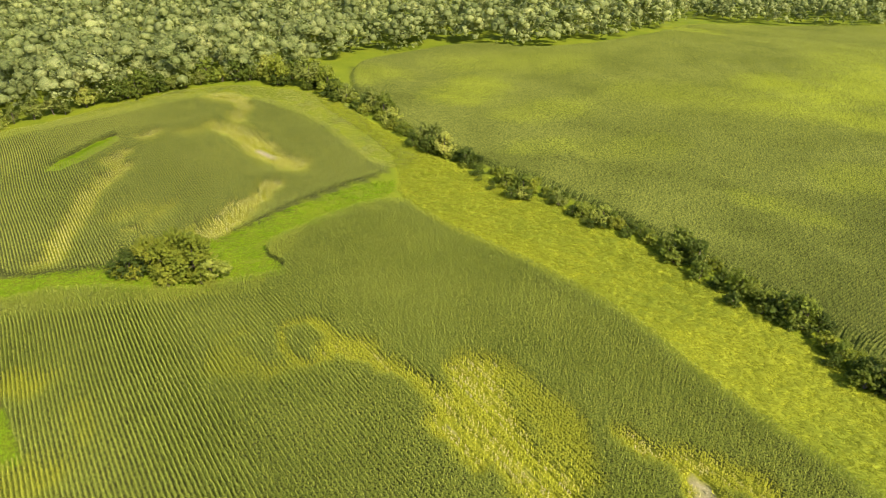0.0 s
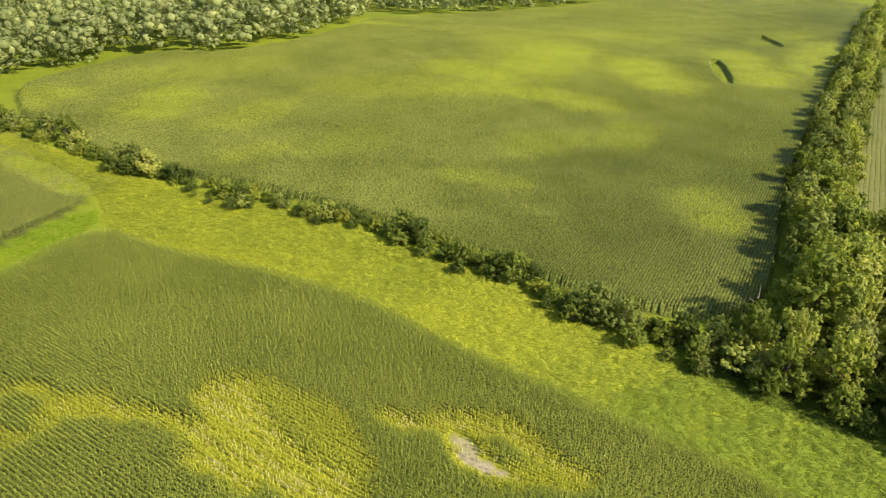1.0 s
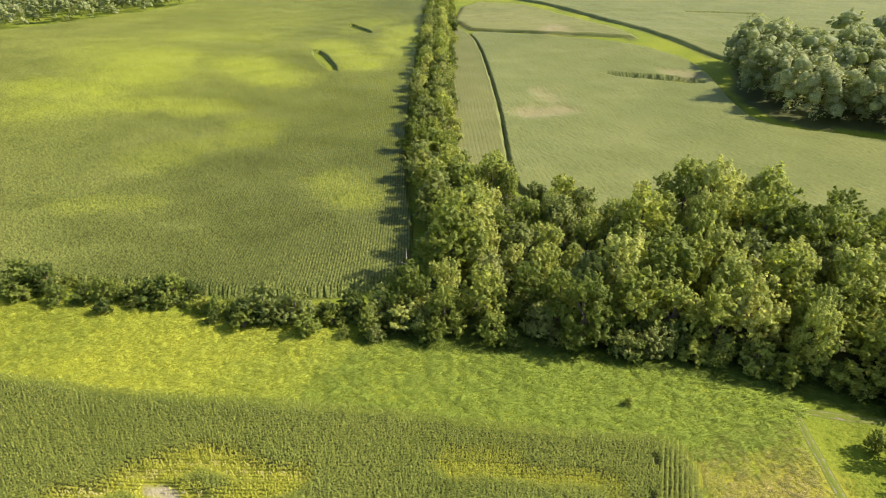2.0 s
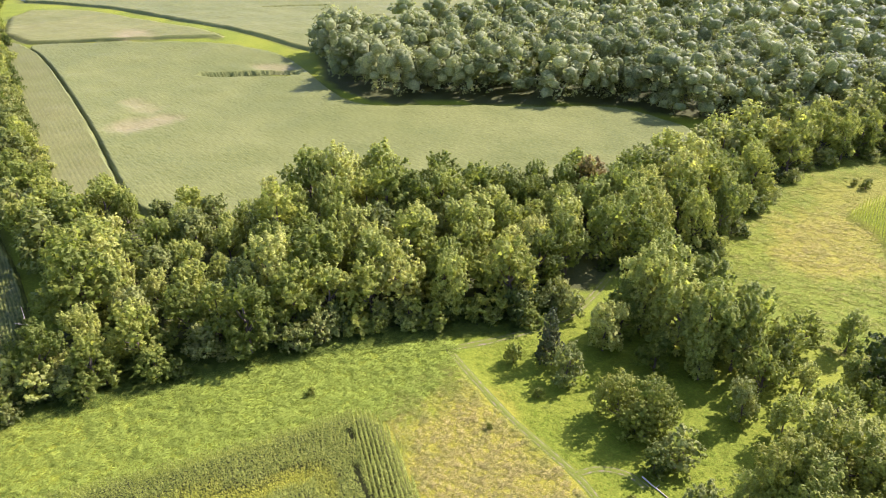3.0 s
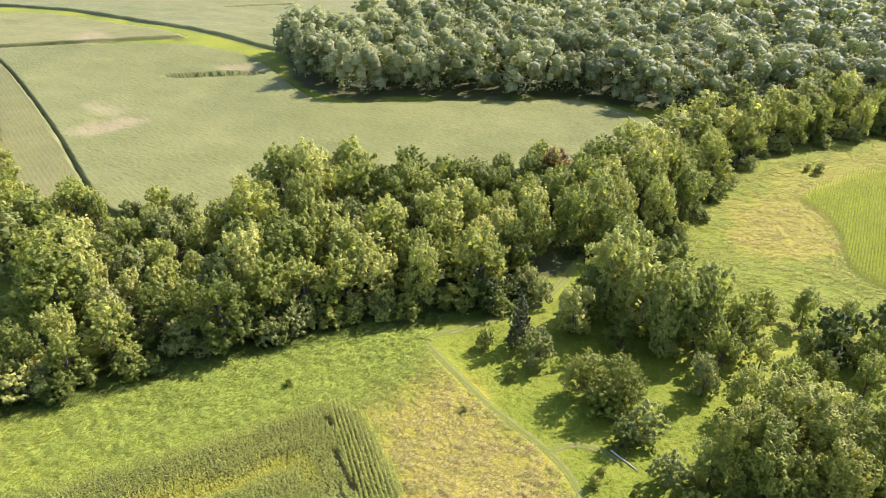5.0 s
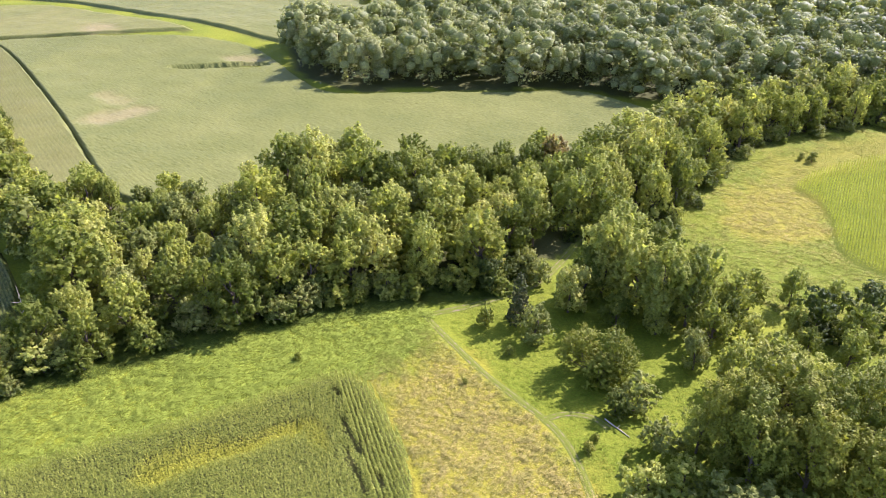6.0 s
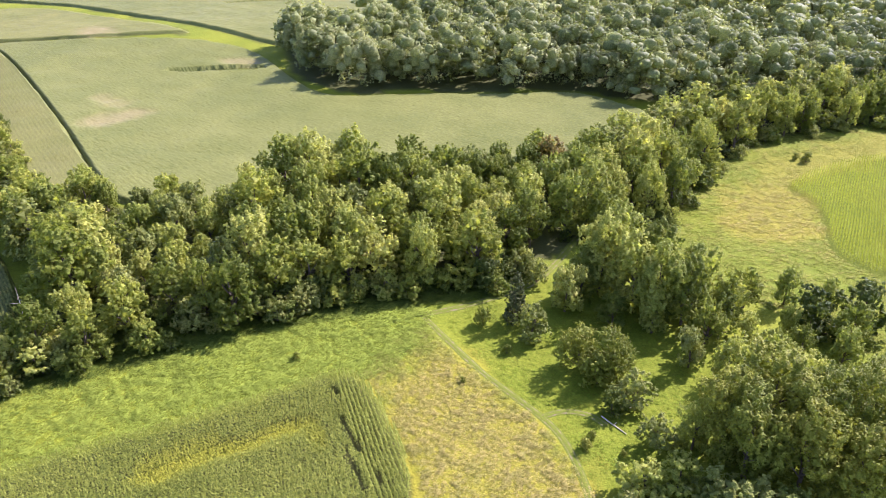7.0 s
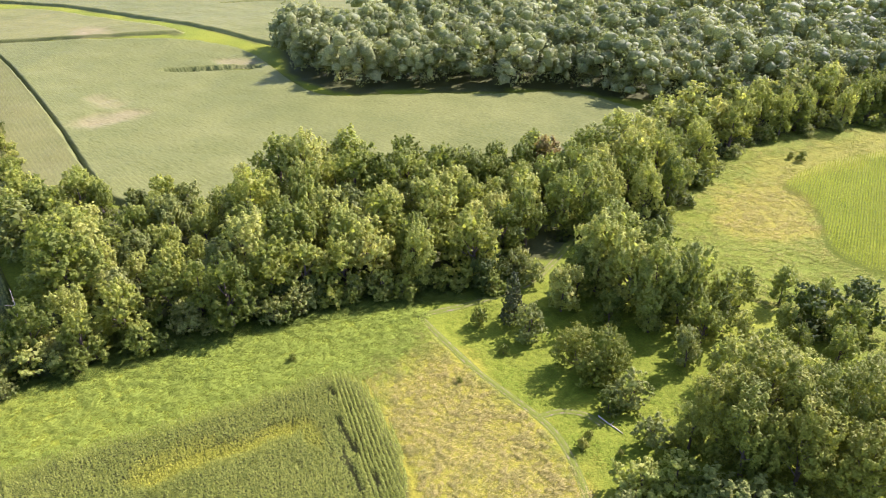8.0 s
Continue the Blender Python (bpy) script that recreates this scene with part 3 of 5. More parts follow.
# ---------- crops ----------
def corn_canopy(name, label, outline, holes, way, spacing, step, tall, material, strips=(), where=None, seed=1, foot=0.8, worn=0.0, leaves=0, leaf=0.5):
    """Closed corn seen from afar: one uneven sheet of leaf tops, ridged along its rows, that drops to the ground at the field's edge."""
    rng = np.random.default_rng(seed)
    d = np.array(way, float) / np.hypot(*way)
    e = np.array((-d[1], d[0]))
    u0, u1 = (outline @ d).min() - step, (outline @ d).max() + step
    v0, v1 = (outline @ e).min() - spacing, (outline @ e).max() + spacing
    U, V = np.meshgrid(np.arange(u0, u1, step), np.arange(v0, v1, spacing / 2))
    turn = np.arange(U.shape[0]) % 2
    # Furrow points get 0.35, which paints the shade between rows into the sheet.
    level, tassel_row_shade = (np.broadcast_to(np.array(q)[turn][:, None], U.shape) for q in ([1.0, foot], [1.0, 0.35]))
    V = V + (wander(U, V, 14, 5) - 0.5) * 0.5 + rng.normal(0, 0.02, V.shape) * spacing
    U = U + rng.uniform(-0.3, 0.3, U.shape) * step
    X, Y = U * d[0] + V * e[0], U * d[1] + V * e[1]
    keep = inside(X, Y, outline)
    for hole in holes:
        keep &= ~inside(X, Y, hole)
    if where is not None:
        keep &= where(X, Y)
    dry = patches(X, Y, strips, 1.8) * (0.75 + 0.5 * wander(X, Y, 6, 21)) if strips else X * 0
    pale = np.clip(dry + (worn(X, Y) if callable(worn) else worn * (0.6 + 0.8 * wander(X, Y, 16, seed))), 0, 1)
    edge = np.full(X.shape, 99.0)
    for a, b in zip(outline, np.roll(outline, -1, 0)):
        edge[keep] = np.minimum(edge[keep], near_line(X[keep], Y[keep], a, b))
    for hole in holes:
        for a, b in zip(hole, np.roll(hole, -1, 0)):
            edge[keep] = np.minimum(edge[keep], near_line(X[keep], Y[keep], a, b))
    pale = pale * np.clip(edge / 2.0, 0.25, 1)
    top = tall * (0.9 + 0.2 * wander(X, Y, 11, 7)) * (1 - 0.45 * dry) * rng.uniform(0.95, 1.05, X.shape)
    level = level + (0.92 - level) * np.clip(np.maximum(1.6 - edge, dry * 1.15), 0, 1) * (level < 0.9)
    tops = top * level * np.clip(0.25 + 0.75 * edge / (0.3 + 0.4 * step), 0, 1)
    grown = keep.copy()
    for i in (-1, 0, 1):
        for j in (-1, 0, 1):
            grown |= np.roll(np.roll(keep, i, 0), j, 1)
    Z = ground_at(X, Y) + np.where(keep, tops, 0.05)
    index = np.arange(X.size).reshape(X.shape)
    whole = grown[:-1, :-1] & grown[1:, :-1] & grown[:-1, 1:] & grown[1:, 1:]
    a, b, c, f = index[:-1, :-1][whole], index[:-1, 1:][whole], index[1:, 1:][whole], index[1:, :-1][whole]
    tris = np.concatenate([np.stack([a, b, c], 1), np.stack([a, c, f], 1)])
    verts, crest, shade = np.stack([X, Y, Z], -1).reshape(-1, 3), tassel_row_shade.ravel(), pale.ravel()
    used = np.zeros(len(verts), bool)
    used[tris.ravel()] = True
    tris = (np.cumsum(used) - 1)[tris]
    verts, crest, shade = verts[used], crest[used], shade[used]
    if leaves:
        pick = np.repeat(np.flatnonzero(crest > 0.9), leaves)
        m = len(pick)
        turn = rng.uniform(0, 2 * np.pi, m)
        c, s = np.cos(turn), np.sin(turn)
        reach = leaf * rng.uniform(0.5, 1.0, m)
        foot_at = verts[pick] + np.stack([rng.uniform(-0.5, 0.5, m) * step * d[0], rng.uniform(-0.5, 0.5, m) * step * d[1], rng.uniform(-0.1, 0.0, m)], 1)
        p0 = foot_at + np.stack([-s, c, 0 * c], 1) * leaf * 0.12
        p1 = foot_at + np.stack([s, -c, 0 * c], 1) * leaf * 0.12
        p2 = foot_at + np.stack([c * reach, s * reach, rng.uniform(-0.1, 0.5, m) * leaf], 1)
        flip = np.cross(p1 - p0, p2 - p0)[:, 2] < 0
        p0[flip], p1[flip] = p1[flip].copy(), p0[flip].copy()
        tris = np.concatenate([tris, len(verts) + np.arange(3 * m).reshape(-1, 3)])
        verts = np.concatenate([verts, np.stack([p0, p1, p2], 1).reshape(-1, 3)])
        crest = np.concatenate([crest, np.ones(3 * m)])
        shade = np.concatenate([shade, np.repeat(shade[pick], 3)])
    ob = new(name, mesh_of(name, verts, tris, material, False, tassel_row_shade=crest, dry=np.clip(shade + rng.normal(0, 0.03, len(shade)), 0, 1)))
    return tagged(ob, label, "corn field", kind="stuff")


ROW = (0.74, 0.665)
LINE_ROW = (-0.695, 0.715)


def corn_rows(name, label, outline, holes, way, gap, tall, material, strips=(), bare=(), where=None, seed=1, blades=8, spacing=0.76, worn=0.0):
    """Corn plants standing in rows: arching leaf blades on each plant and a pale tassel on top."""
    rng = np.random.default_rng(seed)
    d = np.array(way, float) / np.hypot(*way)
    e = np.array((-d[1], d[0]))
    U, V = np.meshgrid(np.arange((outline @ d).min(), (outline @ d).max(), gap), np.arange((outline @ e).min(), (outline @ e).max(), spacing))
    rows = np.arange(U.shape[0])[:, None]
    V = V + (wander(U, V, 40, 5) - 0.5) * 1.2 + rng.normal(0, 0.05, V.shape)
    U = U + rng.uniform(-0.45, 0.45, U.shape) * gap
    X, Y = U * d[0] + V * e[0], U * d[1] + V * e[1]
    keep = inside(X, Y, outline) & (rng.random(X.shape) > 0.03)
    for hole in holes:
        keep &= ~inside(X, Y, hole)
    if where is not None:
        keep &= where(X, Y)
    streak = (hashed(rows, rows * 0.37, seed) - 0.5 + 0 * X)[keep]
    X, Y = X[keep], Y[keep]
    dry = patches(X, Y, strips, 1.3)
    dry = np.clip(dry * (1 + 0.35 * streak) + worn * (0.5 + wander(X, Y, 16, seed)) + 0.10 * np.clip(wander(X, Y, 9, seed + 3) - 0.45, 0, 1) + rng.normal(0, 0.05, len(X)), 0, 1)
    stays = rng.random(len(X)) > np.clip(patches(X, Y, bare) * 1.3 + 0.55 * np.clip(dry - 0.72, 0, 1) / 0.28, 0, 0.97)
    X, Y, dry = X[stays], Y[stays], dry[stays]
    n = len(X)
    h = tall * (0.9 + 0.2 * wander(X, Y, 11, 7)) * (1 - 0.5 * dry) * rng.uniform(0.92, 1.08, n)
    z = ground_at(X, Y)
    facing = rng.uniform(0, 2 * np.pi, n)
    k = np.tile(np.arange(blades), n)
    x, y, z0, tops, dried, turn = (np.repeat(q, blades) for q in (X, Y, z, h, dry, facing))
    m = n * blades
    up = (k + rng.random(m)) / blades
    turn = turn + np.pi * (k % 2) + rng.normal(0, 0.6, m)
    c, s = np.cos(turn), np.sin(turn)
    reach = 0.56 * (1 - 0.5 * np.abs(up - 0.4)) * rng.uniform(0.7, 1.15, m) * (1 - 0.35 * dried)
    half = 0.105 * rng.uniform(0.8, 1.3, m)
    base = np.stack([x, y, z0 + tops * np.where(k == 0, 0.2, np.where(k == 1, 0.36, 0.45 + 0.5 * up))], 1)
    p0 = base + np.stack([-s * half, c * half, 0 * c], 1)
    p1 = base + np.stack([s * half, -c * half, 0 * c], 1)
    p2 = base + np.stack([c * reach, s * reach, rng.uniform(-0.35, 0.25, m)], 1)
    flip = np.cross(p1 - p0, p2 - p0)[:, 2] < 0
    p0[flip], p1[flip] = p1[flip].copy(), p0[flip].copy()
    top = np.stack([X, Y, z + h * 0.9], 1)
    c, s = np.cos(facing) * 0.09, np.sin(facing) * 0.09
    t0, t1 = top + np.stack([-s, c, 0 * c], 1), top + np.stack([s, -c, 0 * c], 1)
    t2 = top + np.stack([c, s, h * 0.17], 1)
    verts = np.concatenate([np.stack([p0, p1, p2], 1).reshape(-1, 3), np.stack([t0, t1, t2], 1).reshape(-1, 3)])
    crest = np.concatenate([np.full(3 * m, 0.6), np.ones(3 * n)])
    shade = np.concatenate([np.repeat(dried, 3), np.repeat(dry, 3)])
    ob = new(name, mesh_of(name, verts, np.arange(len(verts)).reshape(-1, 3), material, False, tassel_row_shade=crest, dry=shade))
    return tagged(ob, label, "corn field", kind="stuff")


def headland(X, Y):
    """The end rows, which run across, beside the old meadow."""
    return (X + 31.5) * 0.90 + (Y - 93) * 0.42 > 0


def upper_headland(X, Y):
    """The end rows along the draw."""
    return ((X + 121.5) * 0.96 + (Y + 123) * 0.29 < 9.3) & (Y < -63)


def hill_headland(X, Y):
    """The end rows on the hill's far and upper sides."""
    return ((X + 239) * 0.74 - (Y + 58.6) * 0.67 < -5.7) & (Y > -149) & ((X + 214.5) * -0.67 + (Y + 50) * 0.74 > -18.6)


def ripeness(X, Y):
    """The wide field is green by the creek and riper uphill."""
    away = (X + 295) * -0.67 + (Y + 90) * 0.74
    return np.clip((away - 21) / 215, 0, 1) * (0.12 + 0.22 * wander(X, Y, 60, 12))


corn_rows("corn_field", "standing green corn in rows with yellow stunted patches", NEAR_CORN, [POCKET, *WHEEL_GAPS], ROW, 0.36, 2.5, CORN, NEAR_DRY, NEAR_BARE,
          lambda X, Y: ~headland(X, Y) & ~upper_headland(X, Y), seed=11, blades=7)
corn_rows("corn_end_rows", "end rows of corn along the grassy draw", NEAR_CORN, [POCKET], (-0.29, 0.96), 0.36, 2.4, CORN, NEAR_DRY, NEAR_BARE,
          upper_headland, seed=10, blades=8, worn=0.12)
corn_rows("corn_headland", "end rows of green corn beside the meadow", NEAR_CORN, [POCKET, *WHEEL_GAPS], (0.42, -0.90), 0.34, 2.5, CORN, NEAR_DRY, NEAR_BARE,
          headland, seed=12, blades=8)
corn_rows("hill_corn_field", "corn in rows over a low hill with sandy yellow patches", HILL_CORN, [HILL_SLOT, HILL_MARGIN], ROW, 0.5, 2.5, CORN_HILL, HILL_DRY, HILL_BARE,
          lambda X, Y: ~hill_headland(X, Y), seed=13, blades=6)
corn_rows("hill_corn_end_rows", "pale end rows of corn round the hill field", HILL_CORN, [HILL_SLOT, HILL_MARGIN], (-0.8, -0.6), 0.5, 2.3, CORN_HILL, HILL_DRY, HILL_BARE,
          hill_headland, seed=20, blades=6, worn=0.2)
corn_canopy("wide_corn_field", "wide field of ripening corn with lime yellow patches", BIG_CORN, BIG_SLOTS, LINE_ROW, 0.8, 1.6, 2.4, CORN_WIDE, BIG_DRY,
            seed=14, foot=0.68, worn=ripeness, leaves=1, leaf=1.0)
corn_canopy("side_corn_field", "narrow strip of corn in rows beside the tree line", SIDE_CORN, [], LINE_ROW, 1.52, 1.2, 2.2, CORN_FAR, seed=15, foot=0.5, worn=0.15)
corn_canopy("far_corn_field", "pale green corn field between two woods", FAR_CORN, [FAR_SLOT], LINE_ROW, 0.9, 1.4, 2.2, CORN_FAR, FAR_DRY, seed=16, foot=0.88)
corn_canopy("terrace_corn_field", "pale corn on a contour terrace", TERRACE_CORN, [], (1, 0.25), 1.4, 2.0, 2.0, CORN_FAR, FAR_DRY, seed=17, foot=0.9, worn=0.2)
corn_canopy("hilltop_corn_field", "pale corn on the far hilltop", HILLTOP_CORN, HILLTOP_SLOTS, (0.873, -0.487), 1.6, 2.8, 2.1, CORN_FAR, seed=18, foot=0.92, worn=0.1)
corn_rows("bend_corn_field", "lush green corn in curved rows by the wood", BEND_CORN, [], (0.42, 0.91), 0.55, 2.2, CORN_LUSH, seed=19, blades=6)


# ---------- grass ----------
def tufts(name, label, outline, per_metre, tall, blades, material, strips=(), holes=(), seed=1, dry=0.5, lean=(0.25, -0.15), greener=0.0, clump=0.3):
    """Grass in clumps: blades that spread from the clump's foot, all one mesh."""
    rng = np.random.default_rng(seed)
    x0, y0 = outline.min(0)
    x1, y1 = outline.max(0)
    n = int((x1 - x0) * (y1 - y0) * per_metre)
    X, Y = rng.uniform(x0, x1, n), rng.uniform(y0, y1, n)
    keep = inside(X, Y, outline) & (wander(X, Y, 1.5, seed) + 0.6 * rng.random(n) > 0.33)
    for hole in holes:
        keep &= ~inside(X, Y, hole)
    X, Y = X[keep], Y[keep]
    shade = np.clip(dry + (wander(X, Y, 18, seed + 1) - 0.5) * 0.3 + (wander(X, Y, 4, seed + 7) - 0.5) * 0.2 + rng.normal(0, 0.1, len(X)), 0, 1)
    shade = np.clip(shade - greener * np.clip((X + 121) / 71, 0, 1), 0, 1)
    if strips:
        shade = np.maximum(shade, patches(X, Y, strips, 1.4) * rng.uniform(0.8, 1.1, len(X)))
    big = tall * (0.55 + 0.7 * wander(X, Y, 1.8, seed + 2)) * rng.uniform(0.7, 1.25, len(X))
    x, y, big, shade = (np.repeat(q, blades) for q in (X, Y, big, shade))
    m = len(x)
    turn = rng.uniform(0, 2 * np.pi, m)
    c, s = np.cos(turn), np.sin(turn)
    off = clump * np.sqrt(rng.random(m)) * (0.6 + 0.5 * big / tall)
    bx, by = x + c * off, y + s * off
    z = ground_at(bx, by)
    w = 0.10 * np.sqrt(big + 0.3) * rng.uniform(0.8, 1.3, m)
    out = rng.uniform(0.35, 0.9, m) * big
    twist = turn + rng.normal(0, 0.8, m)
    tx, ty = -np.sin(twist) * w, np.cos(twist) * w
    p0 = np.stack([bx + tx, by + ty, z - 0.03], 1)
    p1 = np.stack([bx - tx, by - ty, z - 0.03], 1)
    p2 = np.stack([bx + c * out + lean[0] * big, by + s * out + lean[1] * big, z + big * rng.uniform(0.14, 0.4, m)], 1)
    flip = np.cross(p1 - p0, p2 - p0)[:, 2] < 0
    p0[flip], p1[flip] = p1[flip].copy(), p0[flip].copy()
    soft = np.stack([0.25 * c, 0.25 * s, np.full(m, 0.9)], 1) + rng.normal(0, 0.15, (m, 3))
    soft = np.repeat(soft / np.linalg.norm(soft, axis=1)[:, None], 3, axis=0)
    ob = new(name, mesh_of(name, np.stack([p0, p1, p2], 1).reshape(-1, 3), np.arange(3 * m).reshape(-1, 3), material, normals=soft, dry=np.repeat(np.clip(shade, 0, 1), 3)))
    return tagged(ob, label, "grass", kind="stuff")


tufts("prairie_grass", "tall yellow-green prairie grass in a broad waterway", PRAIRIE, 3.2, 1.15, 10, GRASS, seed=21, dry=0.66, greener=0.75, clump=0.38)
EDGE = [(-98.7, 84.4), (-75.8, 100.8), (-52.9, 116.5), (-30, 126.6), (-7.1, 134.4), (3, 140)]
WOOD_EDGE = np.array([(x + 2, y - 4.5) for x, y in EDGE] + [(x - 5, y + 10) for x, y in EDGE[::-1]])
tufts("undergrowth", "rank dark green undergrowth along the foot of the wood", WOOD_EDGE, 2.2, 1.9, 12, UNDERGROWTH, seed=29, dry=0.3, clump=0.55)
tufts("meadow_grass", "golden dry meadow grass beside a dirt track", OLD_MEADOW, 4.5, 0.7, 10, MEADOW, MEADOW_DRY, seed=22, dry=0.35)
tufts("strip_grass", "bright green grass in a gap of the hill corn", HILL_SLOT, 7.0, 1.0, 8, LUSH, seed=26, dry=0.35)
tufts("margin_grass", "pale dry grass along the upper edge of the hill field", HILL_MARGIN, 2.5, 0.7, 8, MARGIN, seed=27, dry=0.6)
tufts("pocket_grass", "bright green grass in a square gap of the corn", POCKET, 6.0, 0.5, 8, LUSH, seed=28, dry=0.1)
tufts("bank_grass", "short green grass around the bushes", BANK, 4.0, 0.4, 8, MEADOW, seed=23, dry=0.12)
tufts("bend_grass", "pale yellow meadow grass along the wood", BEND_MEADOW, 2.4, 0.8, 8, MEADOW, BEND_DRY, seed=24, dry=0.45)
tufts("waterway_grass", "bright green grass in the draw between two corn fields", GREEN_WAY, 4.0, 0.6, 8, LUSH, seed=25, dry=0.25)


# ---------- track and log ----------
def ribbon(points, half, lift, name, label):
    """A worn track laid along points over the ground."""
    p = np.array(points, float)
    for _ in range(3):
        p = np.concatenate([p[:1], np.stack([p[:-1] * 0.75 + p[1:] * 0.25, p[:-1] * 0.25 + p[1:] * 0.75], 1).reshape(-1, 2), p[-1:]])
    along = np.gradient(p, axis=0)
    along /= np.hypot(along[:, 0], along[:, 1])[:, None]
    side = np.stack([-along[:, 1], along[:, 0]], 1)
    across = np.linspace(-1, 1, 9)
    wide = half * (0.85 + 0.3 * wander(p[:, 0], p[:, 1], 4, 9))
    grid = p[:, None] + side[:, None] * (across[None, :, None] * wide[:, None, None])
    X, Y = grid[..., 0].ravel(), grid[..., 1].ravel()
    rut = np.exp(-((np.abs(across) - 0.5) / 0.2) ** 2)
    edge = 1 - np.abs(across) ** 4
    wear = np.tile(0.12 + 0.5 * rut, len(p)) * np.tile(edge, len(p))
    Z = ground_at(X, Y) + lift * np.tile(edge, len(p)) - 0.05 * np.tile(rut, len(p)) - 0.02 * np.tile(1 - edge, len(p))
    n = len(across)
    i, j = np.meshgrid(np.arange(len(p) - 1), np.arange(n - 1), indexing="ij")
    F = np.stack([i * n + j, (i + 1) * n + j, (i + 1) * n + j + 1, i * n + j + 1], -1).reshape(-1, 4)
    ob = new(name, mesh_of(name, np.stack([X, Y, Z], 1), F, TRACK, True, wear=wear))
    return tagged(ob, label, "track", kind="structure")


ribbon([(-20, 123), (-12.9, 113), (-4.3, 101.5), (2.9, 94.4), (9.3, 87.9), (12.9, 81.5), (15.7, 71.5), (18.6, 54.3)], 0.95, 0.09, "dirt_track", "worn two-rut dirt track through grass")
ribbon([(8.6, 88.7), (12.2, 90.8), (17.2, 90.1), (20, 87.2)], 0.9, 0.12, "dirt_track_spur", "short worn dirt spur beside the track")
ribbon([(-18.6, 120.8), (-8.6, 125.8), (1.4, 132.3), (8.6, 139.4), (14.3, 151.6), (20, 165.9)], 1.3, 0.09, "mown_path", "pale mown path into the wood")


# ---------- trees ----------
def tube(bm_parts, a, b, ra, rb, sides=6, bend=0.0, rng=None):
    """A tapered limb from a to b, as arrays."""
    a, b = np.array(a, float), np.array(b, float)
    steps = 4
    t = np.linspace(0, 1, steps)
    line = a + (b - a) * t[:, None]
    if rng is not None and bend:
        line[1:-1] += rng.normal(0, bend, (steps - 2, 3)) * [1, 1, 0.4]
    axis = (b - a) / np.linalg.norm(b - a)
    one = np.cross(axis, [0.3, 0.9, 0.2])
    one /= np.linalg.norm(one)
    two = np.cross(axis, one)
    ang = np.linspace(0, 2 * np.pi, sides, endpoint=False)
    ring = np.cos(ang)[:, None] * one + np.sin(ang)[:, None] * two
    r = ra + (rb - ra) * t
    v = (line[:, None] + ring[None] * r[:, None, None]).reshape(-1, 3)
    i, j = np.meshgrid(np.arange(steps - 1), np.arange(sides), indexing="ij")
    k = (j + 1) % sides
    f = np.stack([i * sides + j, i * sides + k, (i + 1) * sides + k, (i + 1) * sides + j], -1).reshape(-1, 4)
    base = sum(len(q[0]) for q in bm_parts)
    bm_parts.append((v, f + base))


def masses_of(kind, rng):
    """Foliage masses of a crown: middles, radii across and up."""
    out = []
    if kind == "poplar":
        out.append((0, 0, 10.6, 1.6, 2.5))
        for k in range(13):
            a, u = k * 2.4 + rng.uniform(-0.5, 0.5), rng.random() ** 0.75
            r = rng.uniform(1.5, 3.3) * (1 - 0.2 * u)
            s = rng.uniform(1.1, 1.75)
            out.append((r * math.cos(a), r * math.sin(a), 4.0 + 6.6 * u, s, s * rng.uniform(1.3, 1.9)))
        for k in range(5):
            a, r = k * 1.26 + rng.uniform(-0.4, 0.4), rng.uniform(1.6, 3.0)
            out.append((r * math.cos(a), r * math.sin(a), rng.uniform(1.6, 3.4), rng.uniform(1.1, 1.6), rng.uniform(1.4, 2.0)))
    elif kind == "broad":
        out.append((rng.uniform(-0.6, 0.6), rng.uniform(-0.6, 0.6), 8.6, 1.9, 1.7))
        for k in range(13):
            a, u = k * 2.4 + rng.uniform(-0.5, 0.5), rng.random()
            r = 3.1 * math.sqrt(max(0.1, 1 - (u - 0.3) ** 2 / 0.6)) * rng.uniform(0.65, 1.0)
            s = rng.uniform(1.1, 1.9)
            out.append((r * math.cos(a), r * math.sin(a), 2.0 + 6.0 * u, s, s * rng.uniform(0.8, 1.05)))
    elif kind == "shrub":
        out.append((0, 0, 3.0, 1.1, 1.0))
        for k in range(8):
            a, u = k * 2.4 + rng.uniform(-0.5, 0.5), rng.random()
            u = u * 0.45 if k % 2 else u
            r, s = 1.6 * math.sqrt(1 - 0.7 * u * u) * rng.uniform(0.5, 1.0), rng.uniform(0.7, 1.1)
            out.append((r * math.cos(a), r * math.sin(a), 0.6 + 2.6 * u, s, s * rng.uniform(0.8, 1.1)))
    elif kind == "cedar":
        for k in range(13):
            a, u = k * 2.4, k / 12
            r = 1.1 * (1 - u)
            out.append((r * math.cos(a), r * math.sin(a), 0.9 + 6.2 * u, 1.6 - 0.9 * u, 1.3 - 0.3 * u))
    return np.array(out)


SPRAY = {"poplar": (1.35, 0.75), "broad": (0.95, 0.35), "shrub": (0.6, 0.4), "cedar": (0.7, 0.55)}


